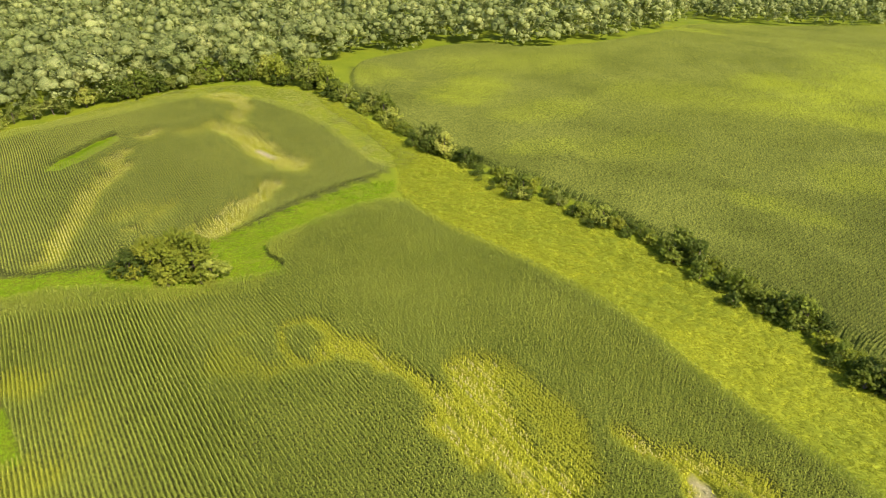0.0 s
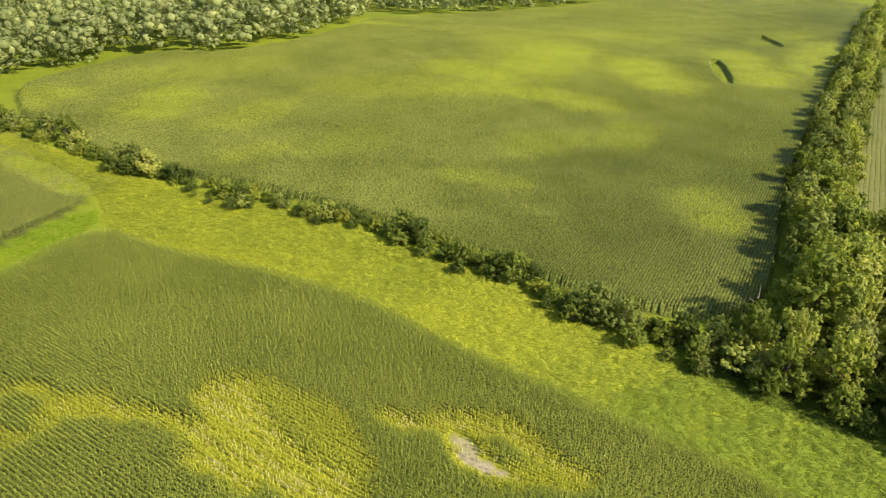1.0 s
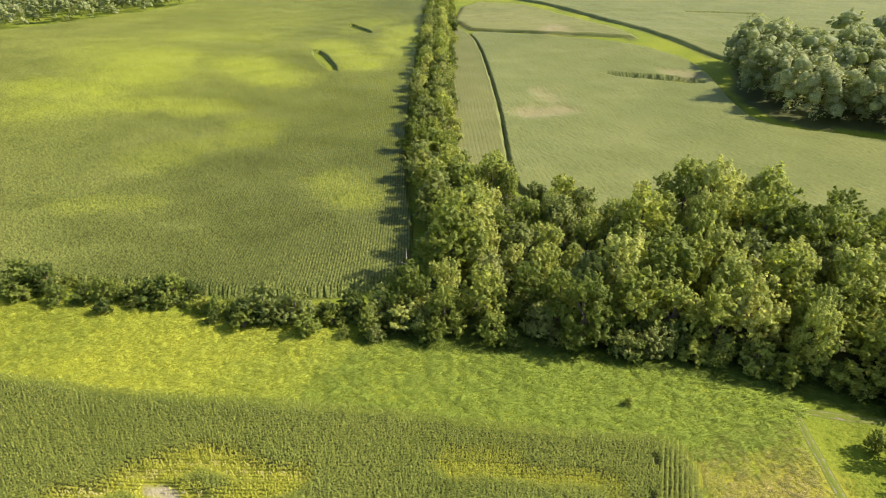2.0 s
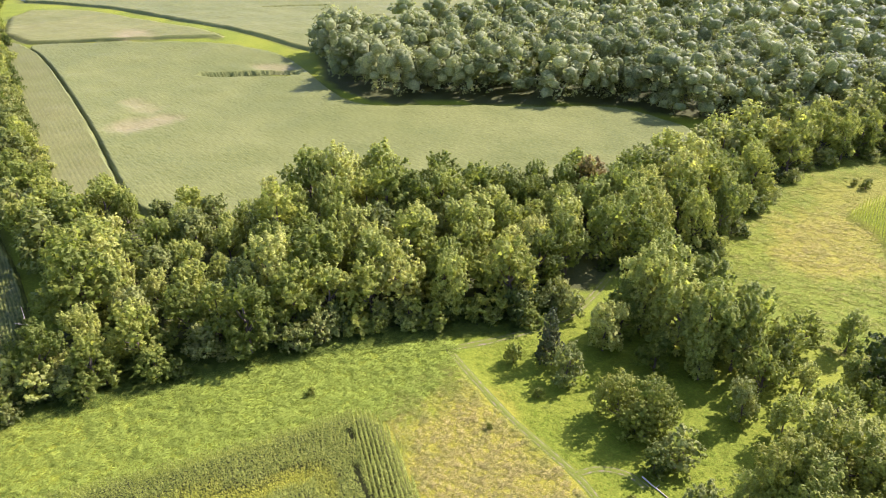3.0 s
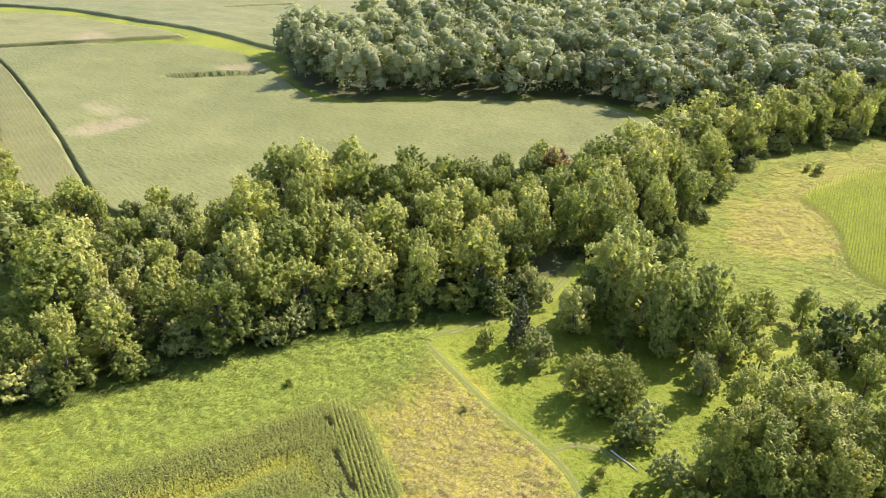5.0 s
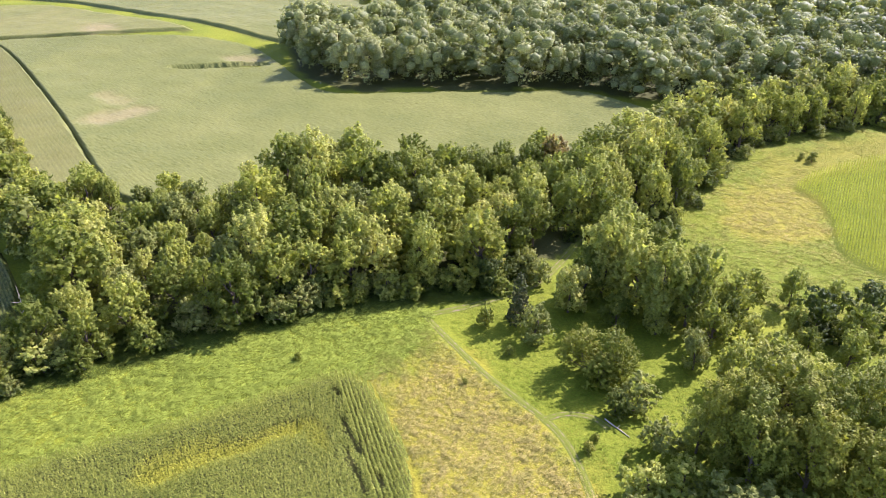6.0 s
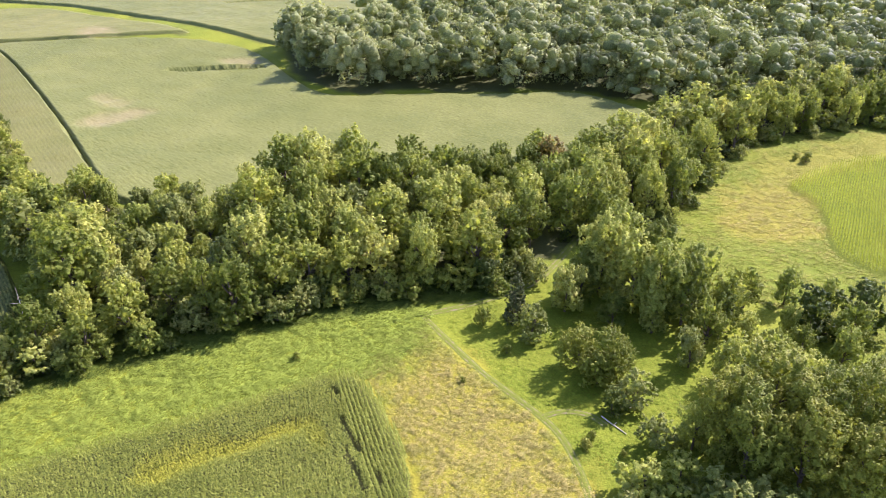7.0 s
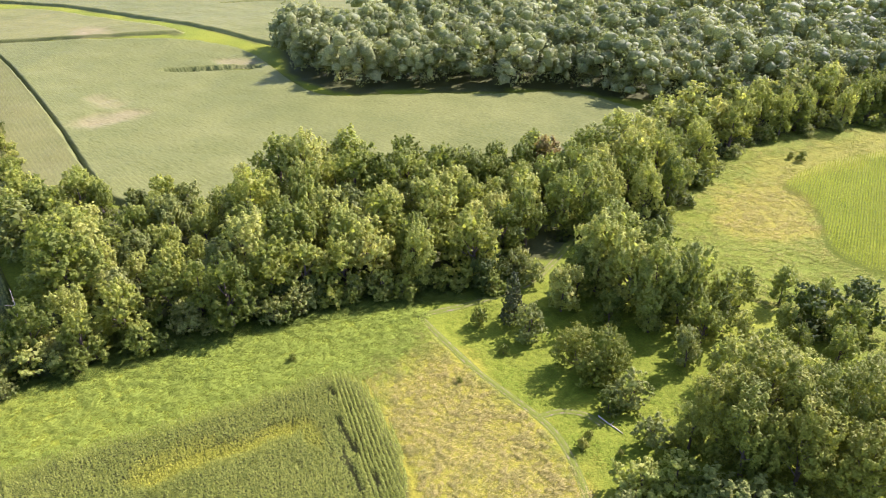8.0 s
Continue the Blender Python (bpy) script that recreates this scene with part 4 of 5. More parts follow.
def leaves_of(kind, masses, sprays, per, size, rng, rounding=0.3, within=1.3):
    """Upswept leaf sprays over the foliage masses and sparse large leaves within: corners in threes, and normals."""
    length, lift = SPRAY[kind]
    area = masses[:, 3] * (masses[:, 3] + masses[:, 4])
    pick = rng.choice(len(masses), sprays * 3, p=area / area.sum())
    way = rng.normal(0, 1, (len(pick), 3))
    way[:, 2] += 0.4
    way /= np.linalg.norm(way, axis=1)[:, None]
    scale = masses[pick][:, [3, 3, 4]]
    at = masses[pick, :3] + way * scale * rng.uniform(0.7, 0.95, len(pick))[:, None]
    deep = np.zeros(len(at), bool)
    for k, (x, y, z, r, h) in enumerate(masses):
        d = ((at[:, 0] - x) / r) ** 2 + ((at[:, 1] - y) / r) ** 2 + ((at[:, 2] - z) / h) ** 2
        deep |= (d < 0.6) & (pick != k)
    at, way = at[~deep][:sprays], way[~deep][:sprays]
    n = len(at)
    axis = way * (1 - lift) + np.array([0, 0, lift]) + rng.normal(0, 0.2, (n, 3))
    axis /= np.linalg.norm(axis, axis=1)[:, None]
    long = length * rng.uniform(0.55, 1.3, n)
    at, way, axis, long = (np.repeat(q, per, axis=0) for q in (at, way, axis, long))
    m = n * per
    t = rng.random(m) ** 0.85
    radial = rng.normal(0, 1, (m, 3))
    radial -= axis * (radial * axis).sum(1)[:, None]
    radial /= np.linalg.norm(radial, axis=1)[:, None]
    wide = 0.40 * long * (1 - t) ** 0.55 * np.minimum(1, 0.35 + 3 * t)
    at = at + axis * (long * (t - 0.2))[:, None] + radial * (wide * np.sqrt(rng.random(m)))[:, None]
    face = radial * 0.45 + way * 0.5 + [0, 0, 0.55] + rng.normal(0, 0.26, (m, 3))
    shape = radial * (0.7 - 0.5 * rounding) + axis * 0.3 + way * rounding + [0, 0, 0.15]
    s = size * rng.uniform(0.6, 1.35, m)
    inner = int(sprays * within)
    pick = rng.choice(len(masses), inner, p=area / area.sum())
    inward = rng.normal(0, 1, (inner, 3))
    inward /= np.linalg.norm(inward, axis=1)[:, None]
    at = np.concatenate([at, masses[pick, :3] + inward * masses[pick][:, [3, 3, 4]] * rng.uniform(0.2, 0.7, inner)[:, None]])
    face = np.concatenate([face, inward + rng.normal(0, 0.4, (inner, 3))])
    shape = np.concatenate([shape, inward])
    s = np.concatenate([s, np.full(inner, size * 2.2)])[:, None]
    face /= np.linalg.norm(face, axis=1)[:, None]
    one = np.cross(face, rng.normal(0, 1, face.shape))
    one /= np.linalg.norm(one, axis=1)[:, None]
    two = np.cross(face, one)
    v = np.stack([at + one * s * 0.75, at - one * s * 0.4 + two * s * 0.55, at - one * s * 0.4 - two * s * 0.55], 1).reshape(-1, 3)
    v[:, 2] = np.maximum(v[:, 2], 0.05)
    soft = shape + face * 0.55
    soft /= np.linalg.norm(soft, axis=1)[:, None]
    return v, np.repeat(soft, 3, axis=0)


def crown_mesh(name, kind, seed, sprays, per, size, material):
    rng = np.random.default_rng(seed)
    v, soft = leaves_of(kind, masses_of(kind, rng), sprays, per, size, rng)
    return mesh_of(name, v, np.arange(len(v)).reshape(-1, 3), material, normals=soft)


def trunk_mesh(kind, seed, material=None):
    rng = np.random.default_rng(seed + 500)
    masses = masses_of(kind, np.random.default_rng(seed))
    tall = masses[:, 2].max()
    pieces = []
    thick = {"poplar": 0.32, "broad": 0.36, "shrub": 0.12, "cedar": 0.18}[kind]
    tube(pieces, (0, 0, -0.4), (rng.normal(0, 0.2), rng.normal(0, 0.2), tall * 0.9), thick, 0.05, 6, 0.15, rng)
    for x, y, z, r, h in masses[1:9]:
        low = max(0.3, z - 0.4 * math.hypot(x, y) - 1.2)
        tube(pieces, (0, 0, low * 0.8), (x, y, z), thick * 0.35, 0.03, 4, 0.12, rng)
    v, f = np.concatenate([q[0] for q in pieces]), np.concatenate([q[1] for q in pieces])
    return mesh_of("trunk", v, f, material or BARK, True)


def stock(kind, leaf, sprays, per, size, seeds, base_height):
    """Some trees of one kind: shared meshes that are planted many times."""
    made = []
    for seed in seeds:
        material = leaf[seed % len(leaf)]
        made.append((trunk_mesh(kind, seed), crown_mesh("crown", kind, seed, sprays, per, size, material)))
    return made, base_height


SHAPES = {
    "cottonwood": stock("poplar", [POPLAR, POPLAR, BROAD], 260, 26, 0.30, range(1, 7), 15.0),
    "tall_cottonwood": stock("poplar", [LIME, POPLAR, LIME], 420, 28, 0.21, range(111, 114), 15.0),
    "cottonwood_back": stock("poplar", [POPLAR, BROAD, GREY, POPLAR], 200, 14, 0.42, range(11, 15), 15.0),
    "broadleaf": stock("broad", [BROAD, BROAD, POPLAR, BROAD], 260, 24, 0.28, range(20, 26), 11.5),
    "line_tree": stock("broad", [POPLAR, GREY, BROAD], 170, 12, 0.46, range(31, 35), 11.5),
    "bush": stock("shrub", [SHADED_HEDGE_LEAVES, BROAD, SHADED_HEDGE_LEAVES, SHADED_HEDGE_LEAVES, POPLAR], 110, 18, 0.22, range(41, 46), 4.6),
    "low_bush": stock("shrub", [BROAD, SHADED_HEDGE_LEAVES, LIME, SHADED_HEDGE_LEAVES], 70, 10, 0.32, range(101, 105), 4.6),
    "lime_bush": stock("shrub", [LIME], 100, 17, 0.22, range(51, 53), 4.6),
    "round_tree": stock("shrub", [LIME, POPLAR], 330, 24, 0.105, range(121, 124), 4.6),
    "dark_cedar": stock("cedar", [DARK], 160, 15, 0.26, range(61, 62), 8.4),
    "lime_tree": stock("broad", [LIME], 280, 24, 0.25, range(71, 72), 11.5),
    "rusty_tree": stock("broad", [RUST], 170, 13, 0.44, range(81, 82), 11.5),
    "grey_bush": stock("shrub", [GREY], 110, 18, 0.20, range(91, 93), 4.6),
}
NAMES = {
    "cottonwood": ("cottonwood_tree", "tall cottonwood with upswept yellow-green foliage", "tree"),
    "tall_cottonwood": ("cottonwood_tree", "large cottonwood with yellow-green sunlit crown by the meadow", "tree"),
    "cottonwood_back": ("cottonwood_tree", "cottonwood deep in the wood with green foliage", "tree"),
    "broadleaf": ("broadleaf_tree", "rounded broadleaf tree with dense green foliage", "tree"),
    "line_tree": ("hedgerow_tree", "rounded green tree in a long field tree line", "tree"),
    "bush": ("bush", "dense green bush with leaves down to the ground", "bush"),
    "low_bush": ("low_bush", "low scrubby green bush along the creek", "bush"),
    "lime_bush": ("lime_bush", "bright yellow-green leafy bush", "bush"),
    "round_tree": ("round_tree", "rounded yellow-green tree with foliage down to the grass", "tree"),
    "dark_cedar": ("cedar", "dark narrow cedar with dense needles", "tree"),
    "lime_tree": ("lime_tree", "bright yellow-green rounded broadleaf tree", "tree"),
    "rusty_tree": ("rusty_tree", "rust-brown rounded tree among green ones", "tree"),
    "grey_bush": ("grey_bush", "loose grey-green bush in sun", "bush"),
}
GROWN = {}
LUCK = random.Random(5)


def plant(shape, x, y, tall, group="", wide=1.0):
    made, base = SHAPES[shape]
    which = LUCK.randrange(len(made))
    s = tall / base
    w = s * wide * LUCK.uniform(0.9, 1.12)
    m = pose(x, y, float(ground_at(x, y)) - 0.05, LUCK.uniform(-3, 3), LUCK.uniform(-3, 3), LUCK.uniform(0, 360)) @ Matrix.Diagonal((w, w, s, 1))
    key = (shape, which)
    if key in GROWN:
        kept = GROWN[key].scale
        ob = copy_thing(GROWN[key], m @ Matrix.Diagonal((1 / kept.x, 1 / kept.y, 1 / kept.z, 1)))
    else:
        name, label, category = NAMES[shape]
        ob = tagged(new(name), label, category)
        part("trunk", made[which][0], ob)
        part("crown", made[which][1], ob)
        GROWN[key] = ob
        ob.matrix_basis = m
    if group:
        ob["group"] = group
    return ob


def scatter(outline, gap, seed):
    """Places inside an outline, no two nearer than gap."""
    rng = np.random.default_rng(seed)
    x0, y0 = outline.min(0)
    x1, y1 = outline.max(0)
    cells, taken = {}, []
    for _ in range(int((x1 - x0) * (y1 - y0) / (gap * gap) * 9)):
        x, y = rng.uniform(x0, x1), rng.uniform(y0, y1)
        i, j = int(x // gap), int(y // gap)
        if any((x - p) ** 2 + (y - q) ** 2 < gap * gap for a in (-1, 0, 1) for b in (-1, 0, 1) for p, q in cells.get((i + a, j + b), ())):
            continue
        cells.setdefault((i, j), []).append((x, y))
        taken.append((x, y))
    t = np.array(taken)
    return t[inside(t[:, 0], t[:, 1], outline)]


def wood_height(x, y):
    if x < -74:
        return 16.0
    if y > 215:
        return 21.5
    return 20.5 + 5.0 * float(np.exp(-((x + 60) / 17) ** 2 - ((y - 180) / 14) ** 2))


for x, y in scatter(WOOD, 7.7, 3):
    front = inside(np.array([x + 4.3]), np.array([y - 13]), WOOD)[0] == 0
    tall = wood_height(x, y) * LUCK.uniform(0.82, 1.12)
    if front:
        plant(LUCK.choice(["broadleaf", "cottonwood", "broadleaf"]), x, y, tall * 0.95, "trees of the wood", 1.0)
    elif y > 215:
        plant(LUCK.choice(["cottonwood_back", "line_tree"]), x, y, tall, "trees of the wood", 1.1)
    else:
        plant(LUCK.choice(["cottonwood", "cottonwood", "cottonwood_back", "broadleaf"]), x, y, tall, "trees of the wood", 1.12)
plant("rusty_tree", 11.4, 197.3, 20.7)
for x, y in scatter(WOOD, 8.6, 4):
    if y < 169:
        plant("low_bush", x, y, LUCK.uniform(3.5, 7.2), "understorey of the wood", 1.3)

# bushes along the wood's front
FRONT = [(-98.7, 84.4), (-87.2, 93), (-75.8, 100.8), (-64.3, 109.4), (-52.9, 116.5), (-41.5, 122.3), (-30, 126.6), (-18.6, 130.1), (-7.1, 134.4), (1.4, 139.4)]
for x, y in FRONT:
    for k in range(7):
        plant(LUCK.choice(["bush", "bush", "grey_bush"]), x + LUCK.uniform(-7, 7), y + LUCK.uniform(-2, 6.5), LUCK.uniform(3.5, 9), "bushes before the wood")

# bushes along the wood's far side, by the bend
BEND_EDGE = [(22, 163), (33, 172), (44, 180), (52, 192), (60, 206), (69, 221), (78, 236), (88, 248), (99, 257), (112, 264), (128, 270), (144, 276)]
for x, y in BEND_EDGE:
    for k in range(4):
        plant(LUCK.choice(["bush", "bush", "grey_bush", "low_bush"]), x + LUCK.uniform(-5, 5), y + LUCK.uniform(-3, 4), LUCK.uniform(3.5, 8), "bushes before the wood", 1.15)

# hedge along the creek
HEDGE = [(-213.1, -10, 7.1), (-208.8, -4.3, 7.1), (-198.8, 7.1, 5.7), (-191.6, 14.3, 5.7), (-187.3, 20, 7.1), (-181.6, 30, 4.3), (-170.2, 40, 9.3), (-165.9, 42.9, 8.6), (-153, 50, 7.9),
         (-147.3, 55.8, 5.7), (-143, 58.6, 8.6), (-140.1, 61.5, 8.6), (-128.7, 65.8, 5.7), (-120.1, 71.5, 10.7), (-113, 77.2, 9.3), (-105.8, 81.5, 5.7), (-98.7, 91.5, 10), (-91.5, 90.1, 8.6)]
for x, y, tall in HEDGE:
    plant(LUCK.choice(["bush", "bush", "bush", "grey_bush"]), x, y, tall, "creek hedge bushes", 1.05)
    for k in range(3):
        plant("bush", x + LUCK.uniform(-7, 7), y + LUCK.uniform(-5, 5), tall * LUCK.uniform(0.35, 0.7), "creek hedge bushes", 1.2)
plant("lime_bush", -206.6, -1.4, 6.4, "creek hedge bushes")
CREEK = [(-294.6, -90.1), (-263.1, -58.6), (-231.7, -25.7), (-205.9, 5.7), (-171.6, 38.6), (-143, 60.1), (-121.5, 72.9), (-100.1, 85.8)]
for (ax, ay), (bx, by) in zip(CREEK, CREEK[1:]):
    n = int(math.hypot(bx - ax, by - ay) / 2.7)
    for k in range(n):
        f = k / n
        plant("low_bush", ax + (bx - ax) * f + LUCK.uniform(-3.1, 3.1), ay + (by - ay) * f + LUCK.uniform(-3.1, 3.1), LUCK.uniform(1.7, 5), "creek hedge bushes", 1.25)
HEDGE_FAR = [(-220.2, -20, 5), (-230.2, -25.7, 7.1), (-241.7, -38.6, 11.4), (-237.4, -34.3, 10), (-247.4, -44.3, 10), (-256, -52.9, 6.4), (-266, -60.1, 8.6), (-276, -65.8, 11.4), (-283.1, -72.9, 11.4),
             (-290.3, -85.8, 9.3), (-298.9, -97.2, 14.3), (-306, -108.7, 15.7), (-304.6, -123, 15.7), (-313.2, -105.8, 12.9)]
for x, y, tall in HEDGE_FAR:
    plant("line_tree" if tall > 8.6 else "bush", x, y, tall, "creek hedge bushes", 1.1)
    for k in range(2):
        plant("bush", x + LUCK.uniform(-5.5, 5.5), y + LUCK.uniform(-5.5, 5.5), tall * LUCK.uniform(0.4, 0.65), "creek hedge bushes", 1.2)

# young trees along the west wood's edge
RIM = [(-225.9, -228.8), (-246, -205.9), (-267.4, -184.5), (-291.7, -163), (-303.2, -147.3), (-308.9, -128.7), (-317.5, -111.5)]
for (ax, ay), (bx, by) in zip(RIM, RIM[1:]):
    n = int(math.hypot(bx - ax, by - ay) / 5.1)
    for k in range(n):
        f = k / n
        plant(LUCK.choice(["line_tree", "line_tree", "bush"]), ax + (bx - ax) * f + LUCK.uniform(-4.3, 1.4), ay + (by - ay) * f + LUCK.uniform(-3.5, 2), LUCK.uniform(7, 13.5), "trees at the west wood's edge", 1.15)

# clump of trees in the draw
for x, y, tall in [(-140.1, -88.7, 11.4), (-138.7, -82.9, 11.4), (-138.7, -94.4, 10), (-135.8, -98.7, 7.1), (-137.3, -77.2, 6.4), (-143, -85.8, 10), (-137.5, -89, 10.5)]:
    plant("lime_tree" if tall > 8.6 else "bush", x, y, tall * 1.15, "clump in the draw", 1.15)
    for k in range(3):
        plant("lime_bush", x + LUCK.uniform(-1, 4.5), y + LUCK.uniform(-4, 4), LUCK.uniform(3.5, 6), "clump in the draw", 1.15)

# field tree line
plant("broadleaf", -98.7, 114.4, 25.7, "field tree line")
plant("broadleaf", -106, 123, 22, "field tree line")
plant("broadleaf", -112, 130, 19, "field tree line")
LINE = [(-105.8, 123), (-164.4, 170.2), (-237.4, 248.8), (-387.5, 416.1), (-493.3, 550.5)]
for (ax, ay), (bx, by) in zip(LINE, LINE[1:]):
    n = max(2, int(math.hypot(bx - ax, by - ay) / 7.4))
    for k in range(n):
        f = k / n
        for side in (0, 1, 2):
            x = ax + (bx - ax) * f + side * 4.7 + LUCK.uniform(-2.1, 2.1)
            y = ay + (by - ay) * f + side * 4.4 + LUCK.uniform(-2.1, 2.1)
            plant("line_tree" if side < 2 or LUCK.random() < 0.4 else "bush", x, y, LUCK.uniform(11, 16.5) * (1.2 if x > -150 else 1.0) if side < 2 else LUCK.uniform(4.3, 8.6), "field tree line", 1.0)

# grove by the track
GROVE_TALL = [(22.9, 135.8, 24.3), (30, 128.7, 22.9), (18.6, 133, 15.7), (34.3, 123, 22.9), (27.2, 140.1, 24.3), (40, 123, 20), (14.3, 125.8, 14.3), (42.9, 131.6, 18.6), (35.8, 138.7, 21.4)]
for x, y, tall in GROVE_TALL:
    plant("cottonwood", x, y, tall, "grove by the track", 1.05)
GROVE_LOW = [(32.9, 118.7, 12.9), (24.3, 120.1, 10), (42.9, 114.4, 12.9), (50, 125.8, 14.3), (55.8, 131.6, 11.4), (65.8, 134.4, 11.4), (67.2, 121.5, 12.9), (72.9, 115.8, 14.3), (51.5, 115.8, 10), (61.5, 120.1, 10), (38.6, 107.2, 11.4),
             (68.6, 108.7, 12.9), (44.3, 103, 11.4), (54.3, 107.2, 11.4), (61.5, 111.5, 10), (78.6, 125.8, 12.9), (82.9, 114.4, 14.3), (48.6, 120.1, 11.4), (74.4, 133, 10)]
for x, y, tall in GROVE_LOW:
    plant(LUCK.choice(["broadleaf", "cottonwood_back", "bush"]), x, y, tall, "grove by the track", 1.0)
CLUSTER = [(38.6, 81.5, 21.4), (45.8, 84.4, 24.3), (52.9, 82.9, 22.9), (41.5, 77.2, 21.4), (34.3, 82.9, 11.4), (60.1, 81.5, 22.9), (48.6, 74.4, 21.4), (57.2, 71.5, 20), (67.2, 77.2, 21.4), (51.5, 91.5, 18.6), (64.3, 90.1, 18.6)]
for x, y, tall in CLUSTER:
    plant("tall_cottonwood", x, y, tall, "tall trees by the meadow", 1.05)
for x, y, tall in [(24.3, 71.5, 7.9), (30, 72.9, 8.6), (35.8, 68.6, 9.3), (40, 65.8, 10), (21.4, 68.6, 4.3), (44.3, 65.8, 10), (28.6, 82.9, 7.1)]:
    plant(LUCK.choice(["bush", "grey_bush"]), x, y, tall, "bushes below the cottonwoods", 1.15)

# single bushes along the track
plant("round_tree", 21.4, 101.5, 13.0, wide=0.95)
plant("round_tree", 16.4, 104.4, 11.5, wide=0.95)
plant("lime_bush", 19.3, 99.4, 8.6)
plant("grey_bush", 25.7, 93, 8.6)
plant("bush", 21.4, 90.8, 5.7)
plant("dark_cedar", 2.9, 120.1, 12.9)
plant("grey_bush", 6.4, 114.4, 9.3, wide=0.9)
plant("lime_bush", -4.3, 118, 5.7)
for x, y, tall in [(1.4, 108, 2.7), (15.7, 80.8, 2.7), (17.2, 83.7, 2), (-42.2, 100.8, 2.1), (-7.1, 97.2, 1.4), (22.2, 80.1, 1.4), (104.4, 233.1, 4.3), (101.5, 235.9, 3.1)]:
    plant("lime_bush", x, y, tall, wide=1.1)


# ---------- far woods ----------
def clump_mesh(rng):
    """A lumpy foliage mass of radius about 1: corners and three-cornered faces."""
    bm = bmesh.new()
    bmesh.ops.create_icosphere(bm, subdivisions=1, radius=1.0)
    for v in bm.verts:
        v.co *= rng.uniform(0.6, 0.95)
    low = [v for v in bm.verts if v.co.z < -0.5]
    bmesh.ops.delete(bm, geom=low, context="VERTS")
    bm.verts.index_update()
    v = np.array([q.co[:] for q in bm.verts])
    f = np.array([[q.index for q in face.verts] for face in bm.faces])
    bm.free()
    return v, f


def far_crown(kind, seed, kept, sprays, per, size):
    """A crown of lumpy foliage masses with loose leaf sprays on them: corners, faces, normals."""
    rng = np.random.default_rng(seed)
    masses = masses_of(kind, rng)
    verts, faces, normals, at = [], [], [], 0
    for x, y, z, r, h in masses[:kept]:
        v, f = clump_mesh(rng)
        verts.append(v * [r, r, h] + [x, y, z])
        faces.append(f + at)
        normals.append(v / [r, r, h])
        at += len(v)
    v, soft = leaves_of(kind, masses, sprays, per, size, rng, 0.65, 0.1)
    normals = np.concatenate(normals)
    normals /= np.linalg.norm(normals, axis=1)[:, None]
    return np.concatenate(verts + [v]), np.concatenate(faces + [np.arange(len(v)).reshape(-1, 3) + at]), np.concatenate([normals, soft])


def far_wood(name, label, outline, gap, tall, seed, clearing=None):
    """Crowns close together, the nearer ones with more leaves."""
    rng = np.random.default_rng(seed)
    kinds = ["broad", "broad", "poplar", "broad", "broad", "broad", "poplar", "broad"]
    crowns = {}
    for level, (kept, sprays, per, size) in enumerate([(12, 170, 7, 0.33), (8, 64, 6, 0.56)]):
        for i, kind in enumerate(kinds):
            crowns[level, i] = far_crown(kind, 700 + i + 40 * level, kept, sprays, per, size)
    blocks, faces, normals, tints, at = [], [], [], [], 0
    for x, y in scatter(outline, gap, seed):
        k = rng.integers(len(kinds))
        if math.hypot(x, y) > 800 or clearing is not None and inside(np.array([x]), np.array([y]), clearing)[0]:
            continue
        p, f, q = crowns[0 if math.hypot(x, y) < 400 else 1, k]
        h = tall * rng.uniform(0.72, 1.15) / p[:, 2].max()
        w = h * rng.uniform(0.95, 1.3) * (1.25 if kinds[k] == "poplar" else 1.0)
        a = rng.uniform(0, 2 * np.pi)
        c, s = math.cos(a), math.sin(a)
        blocks.append(np.stack([x + (p[:, 0] * c - p[:, 1] * s) * w, y + (p[:, 0] * s + p[:, 1] * c) * w, p[:, 2] * h + float(ground_at(x, y))], 1))
        normals.append(np.stack([q[:, 0] * c - q[:, 1] * s, q[:, 0] * s + q[:, 1] * c, q[:, 2]], 1))
        faces.append(f + at)
        at += len(p)
        tints.append(np.full(len(p), rng.random() ** 1.2))
    verts = np.concatenate(blocks)
    ob = new(name, mesh_of(name, verts, np.concatenate(faces), HAZY_FAR_LEAVES, normals=np.concatenate(normals), tint=np.concatenate(tints)))
    return tagged(ob, label, "woodland", kind="stuff")


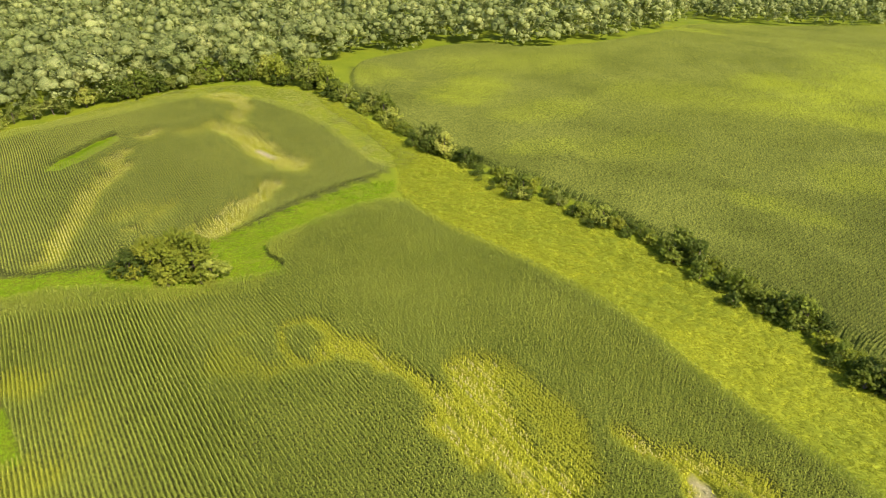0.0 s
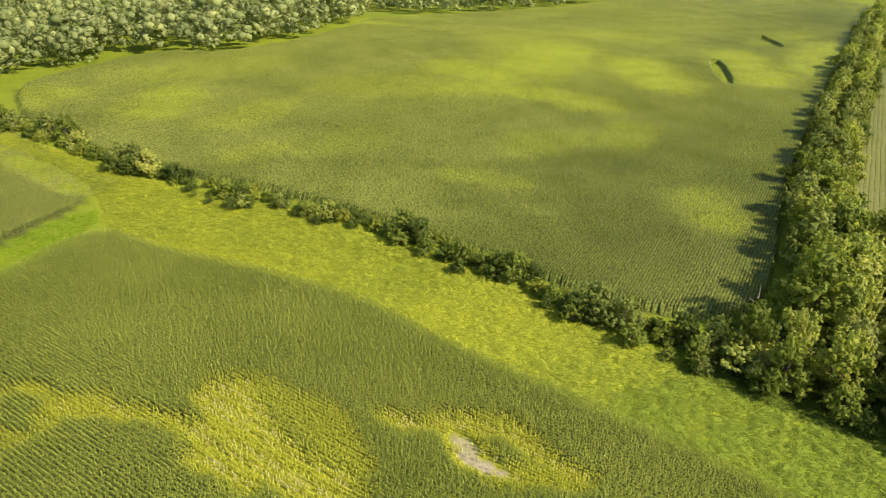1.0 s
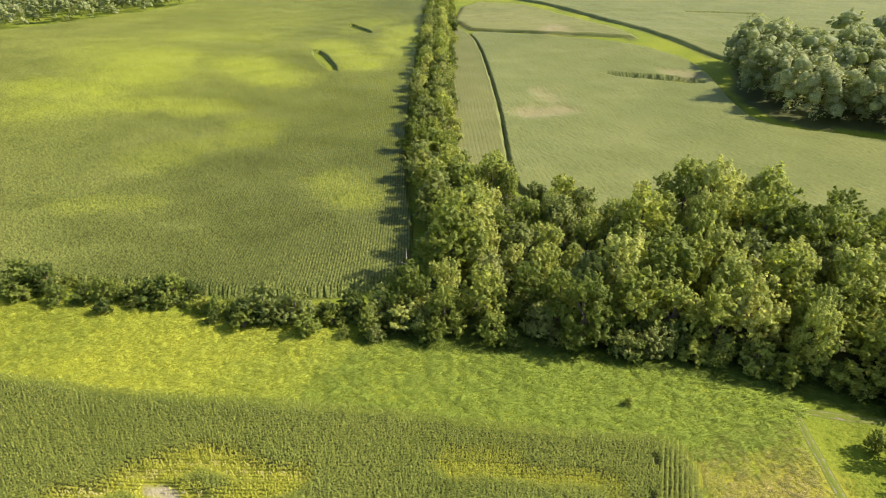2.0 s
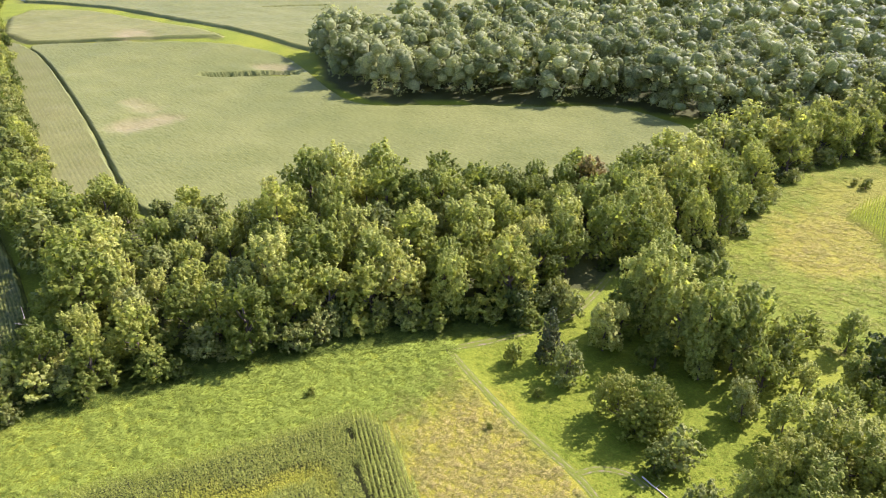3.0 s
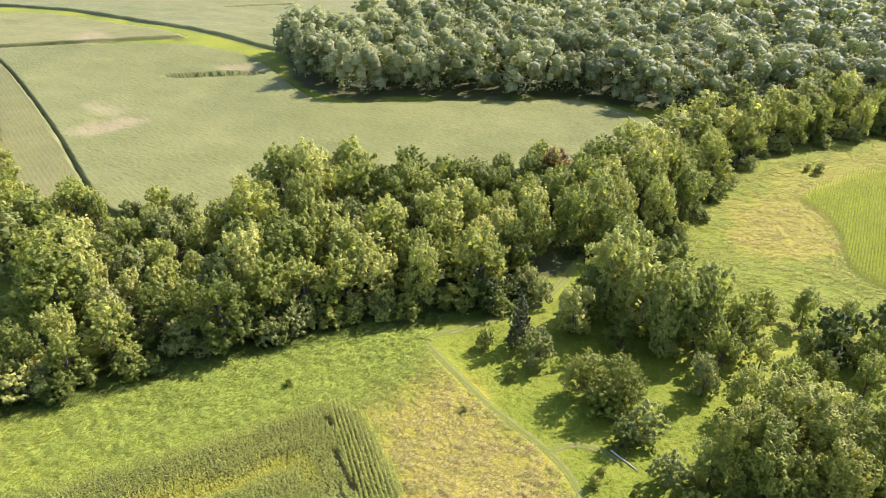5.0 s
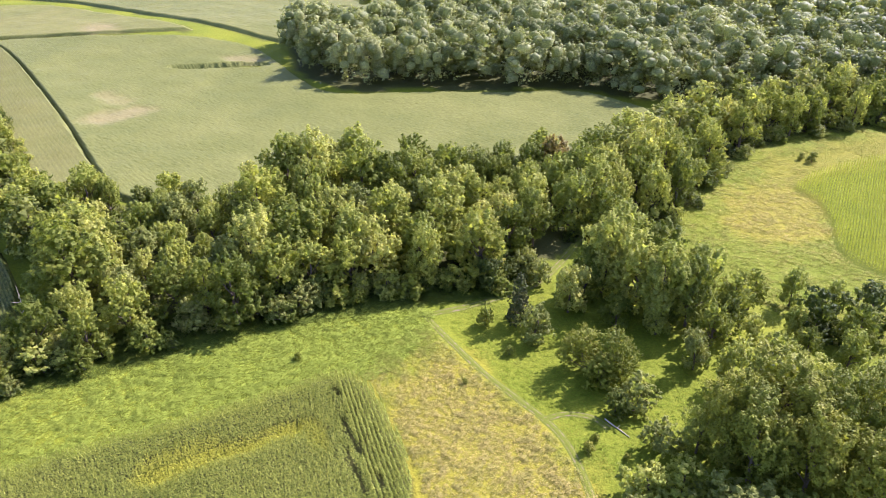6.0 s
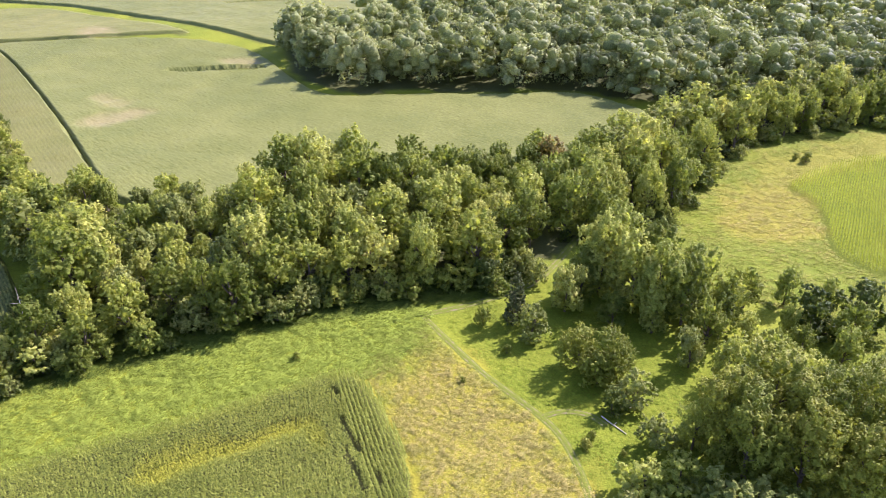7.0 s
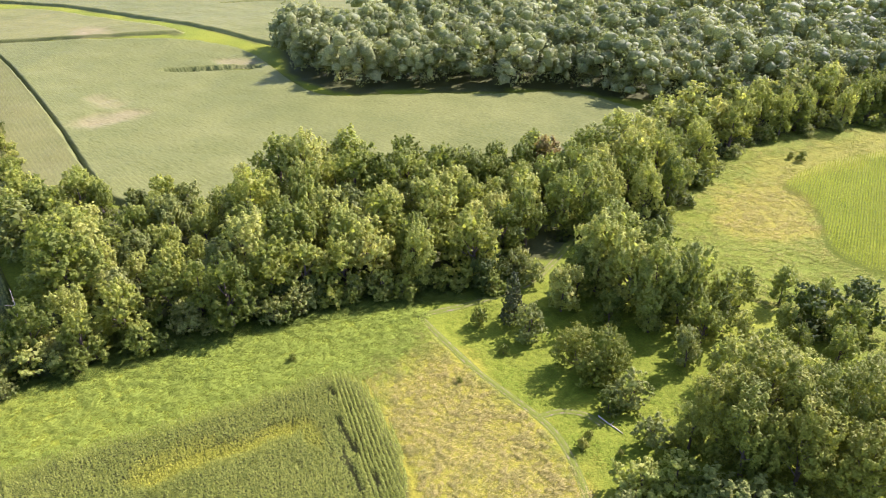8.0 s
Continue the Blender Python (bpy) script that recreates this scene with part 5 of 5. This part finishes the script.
CLEARING = rounded([(-579.1, -107.2), (-643.5, -121.5), (-715, -171.6), (-743.6, -114.4), (-672.1, -64.3), (-593.4, -71.5)], 2)
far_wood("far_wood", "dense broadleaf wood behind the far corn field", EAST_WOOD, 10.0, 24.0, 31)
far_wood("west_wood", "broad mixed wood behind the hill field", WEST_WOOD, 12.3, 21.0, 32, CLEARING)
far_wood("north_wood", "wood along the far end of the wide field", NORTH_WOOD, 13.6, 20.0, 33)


# ---------- dead wood ----------
def dead_tree(x, y, tall):
    pieces, rng = [], np.random.default_rng(9)
    top = (0.3, 0.2, tall)
    tube(pieces, (0, 0, -0.3), top, 0.16, 0.03, 6, 0.12, rng)
    for k in range(7):
        z = tall * rng.uniform(0.35, 0.85)
        a = rng.uniform(0, 6.28)
        r = rng.uniform(0.7, 1.6)
        tube(pieces, (0.1, 0.1, z), (r * math.cos(a), r * math.sin(a), z + rng.uniform(0.6, 1.8)), 0.06, 0.015, 5, 0.08, rng)
    v, f = np.concatenate([q[0] for q in pieces]), np.concatenate([q[1] for q in pieces])
    ob = new("dead_tree", mesh_of("dead_tree", v, f, BLEACHED, True))
    ob.matrix_basis = pose(x, y, float(ground_at(x, y)), 0, 0, 20)
    return tagged(ob, "bare bleached dead tree at the wood's corner", "tree")


dead_tree(-101.5, 100.5, 13.5)


def fallen_log(a, b):
    pieces, rng = [], np.random.default_rng(10)
    za, zb = float(ground_at(*a)) + 0.16, float(ground_at(*b)) + 0.14
    tube(pieces, (*a, za), (*b, zb), 0.15, 0.08, 8, 0.04, rng)
    mid = ((a[0] + b[0]) / 2, (a[1] + b[1]) / 2, (za + zb) / 2)
    tube(pieces, mid, (mid[0] + 0.6, mid[1] + 0.5, mid[2] + 0.3), 0.07, 0.03, 6, 0.02, rng)
    v, f = np.concatenate([q[0] for q in pieces]), np.concatenate([q[1] for q in pieces])
    return tagged(new("fallen_log", mesh_of("fallen_log", v, f, BLEACHED, True)), "pale bleached log lying in the grass", "log")


fallen_log((19.4, 89.6), (23.4, 85.4))
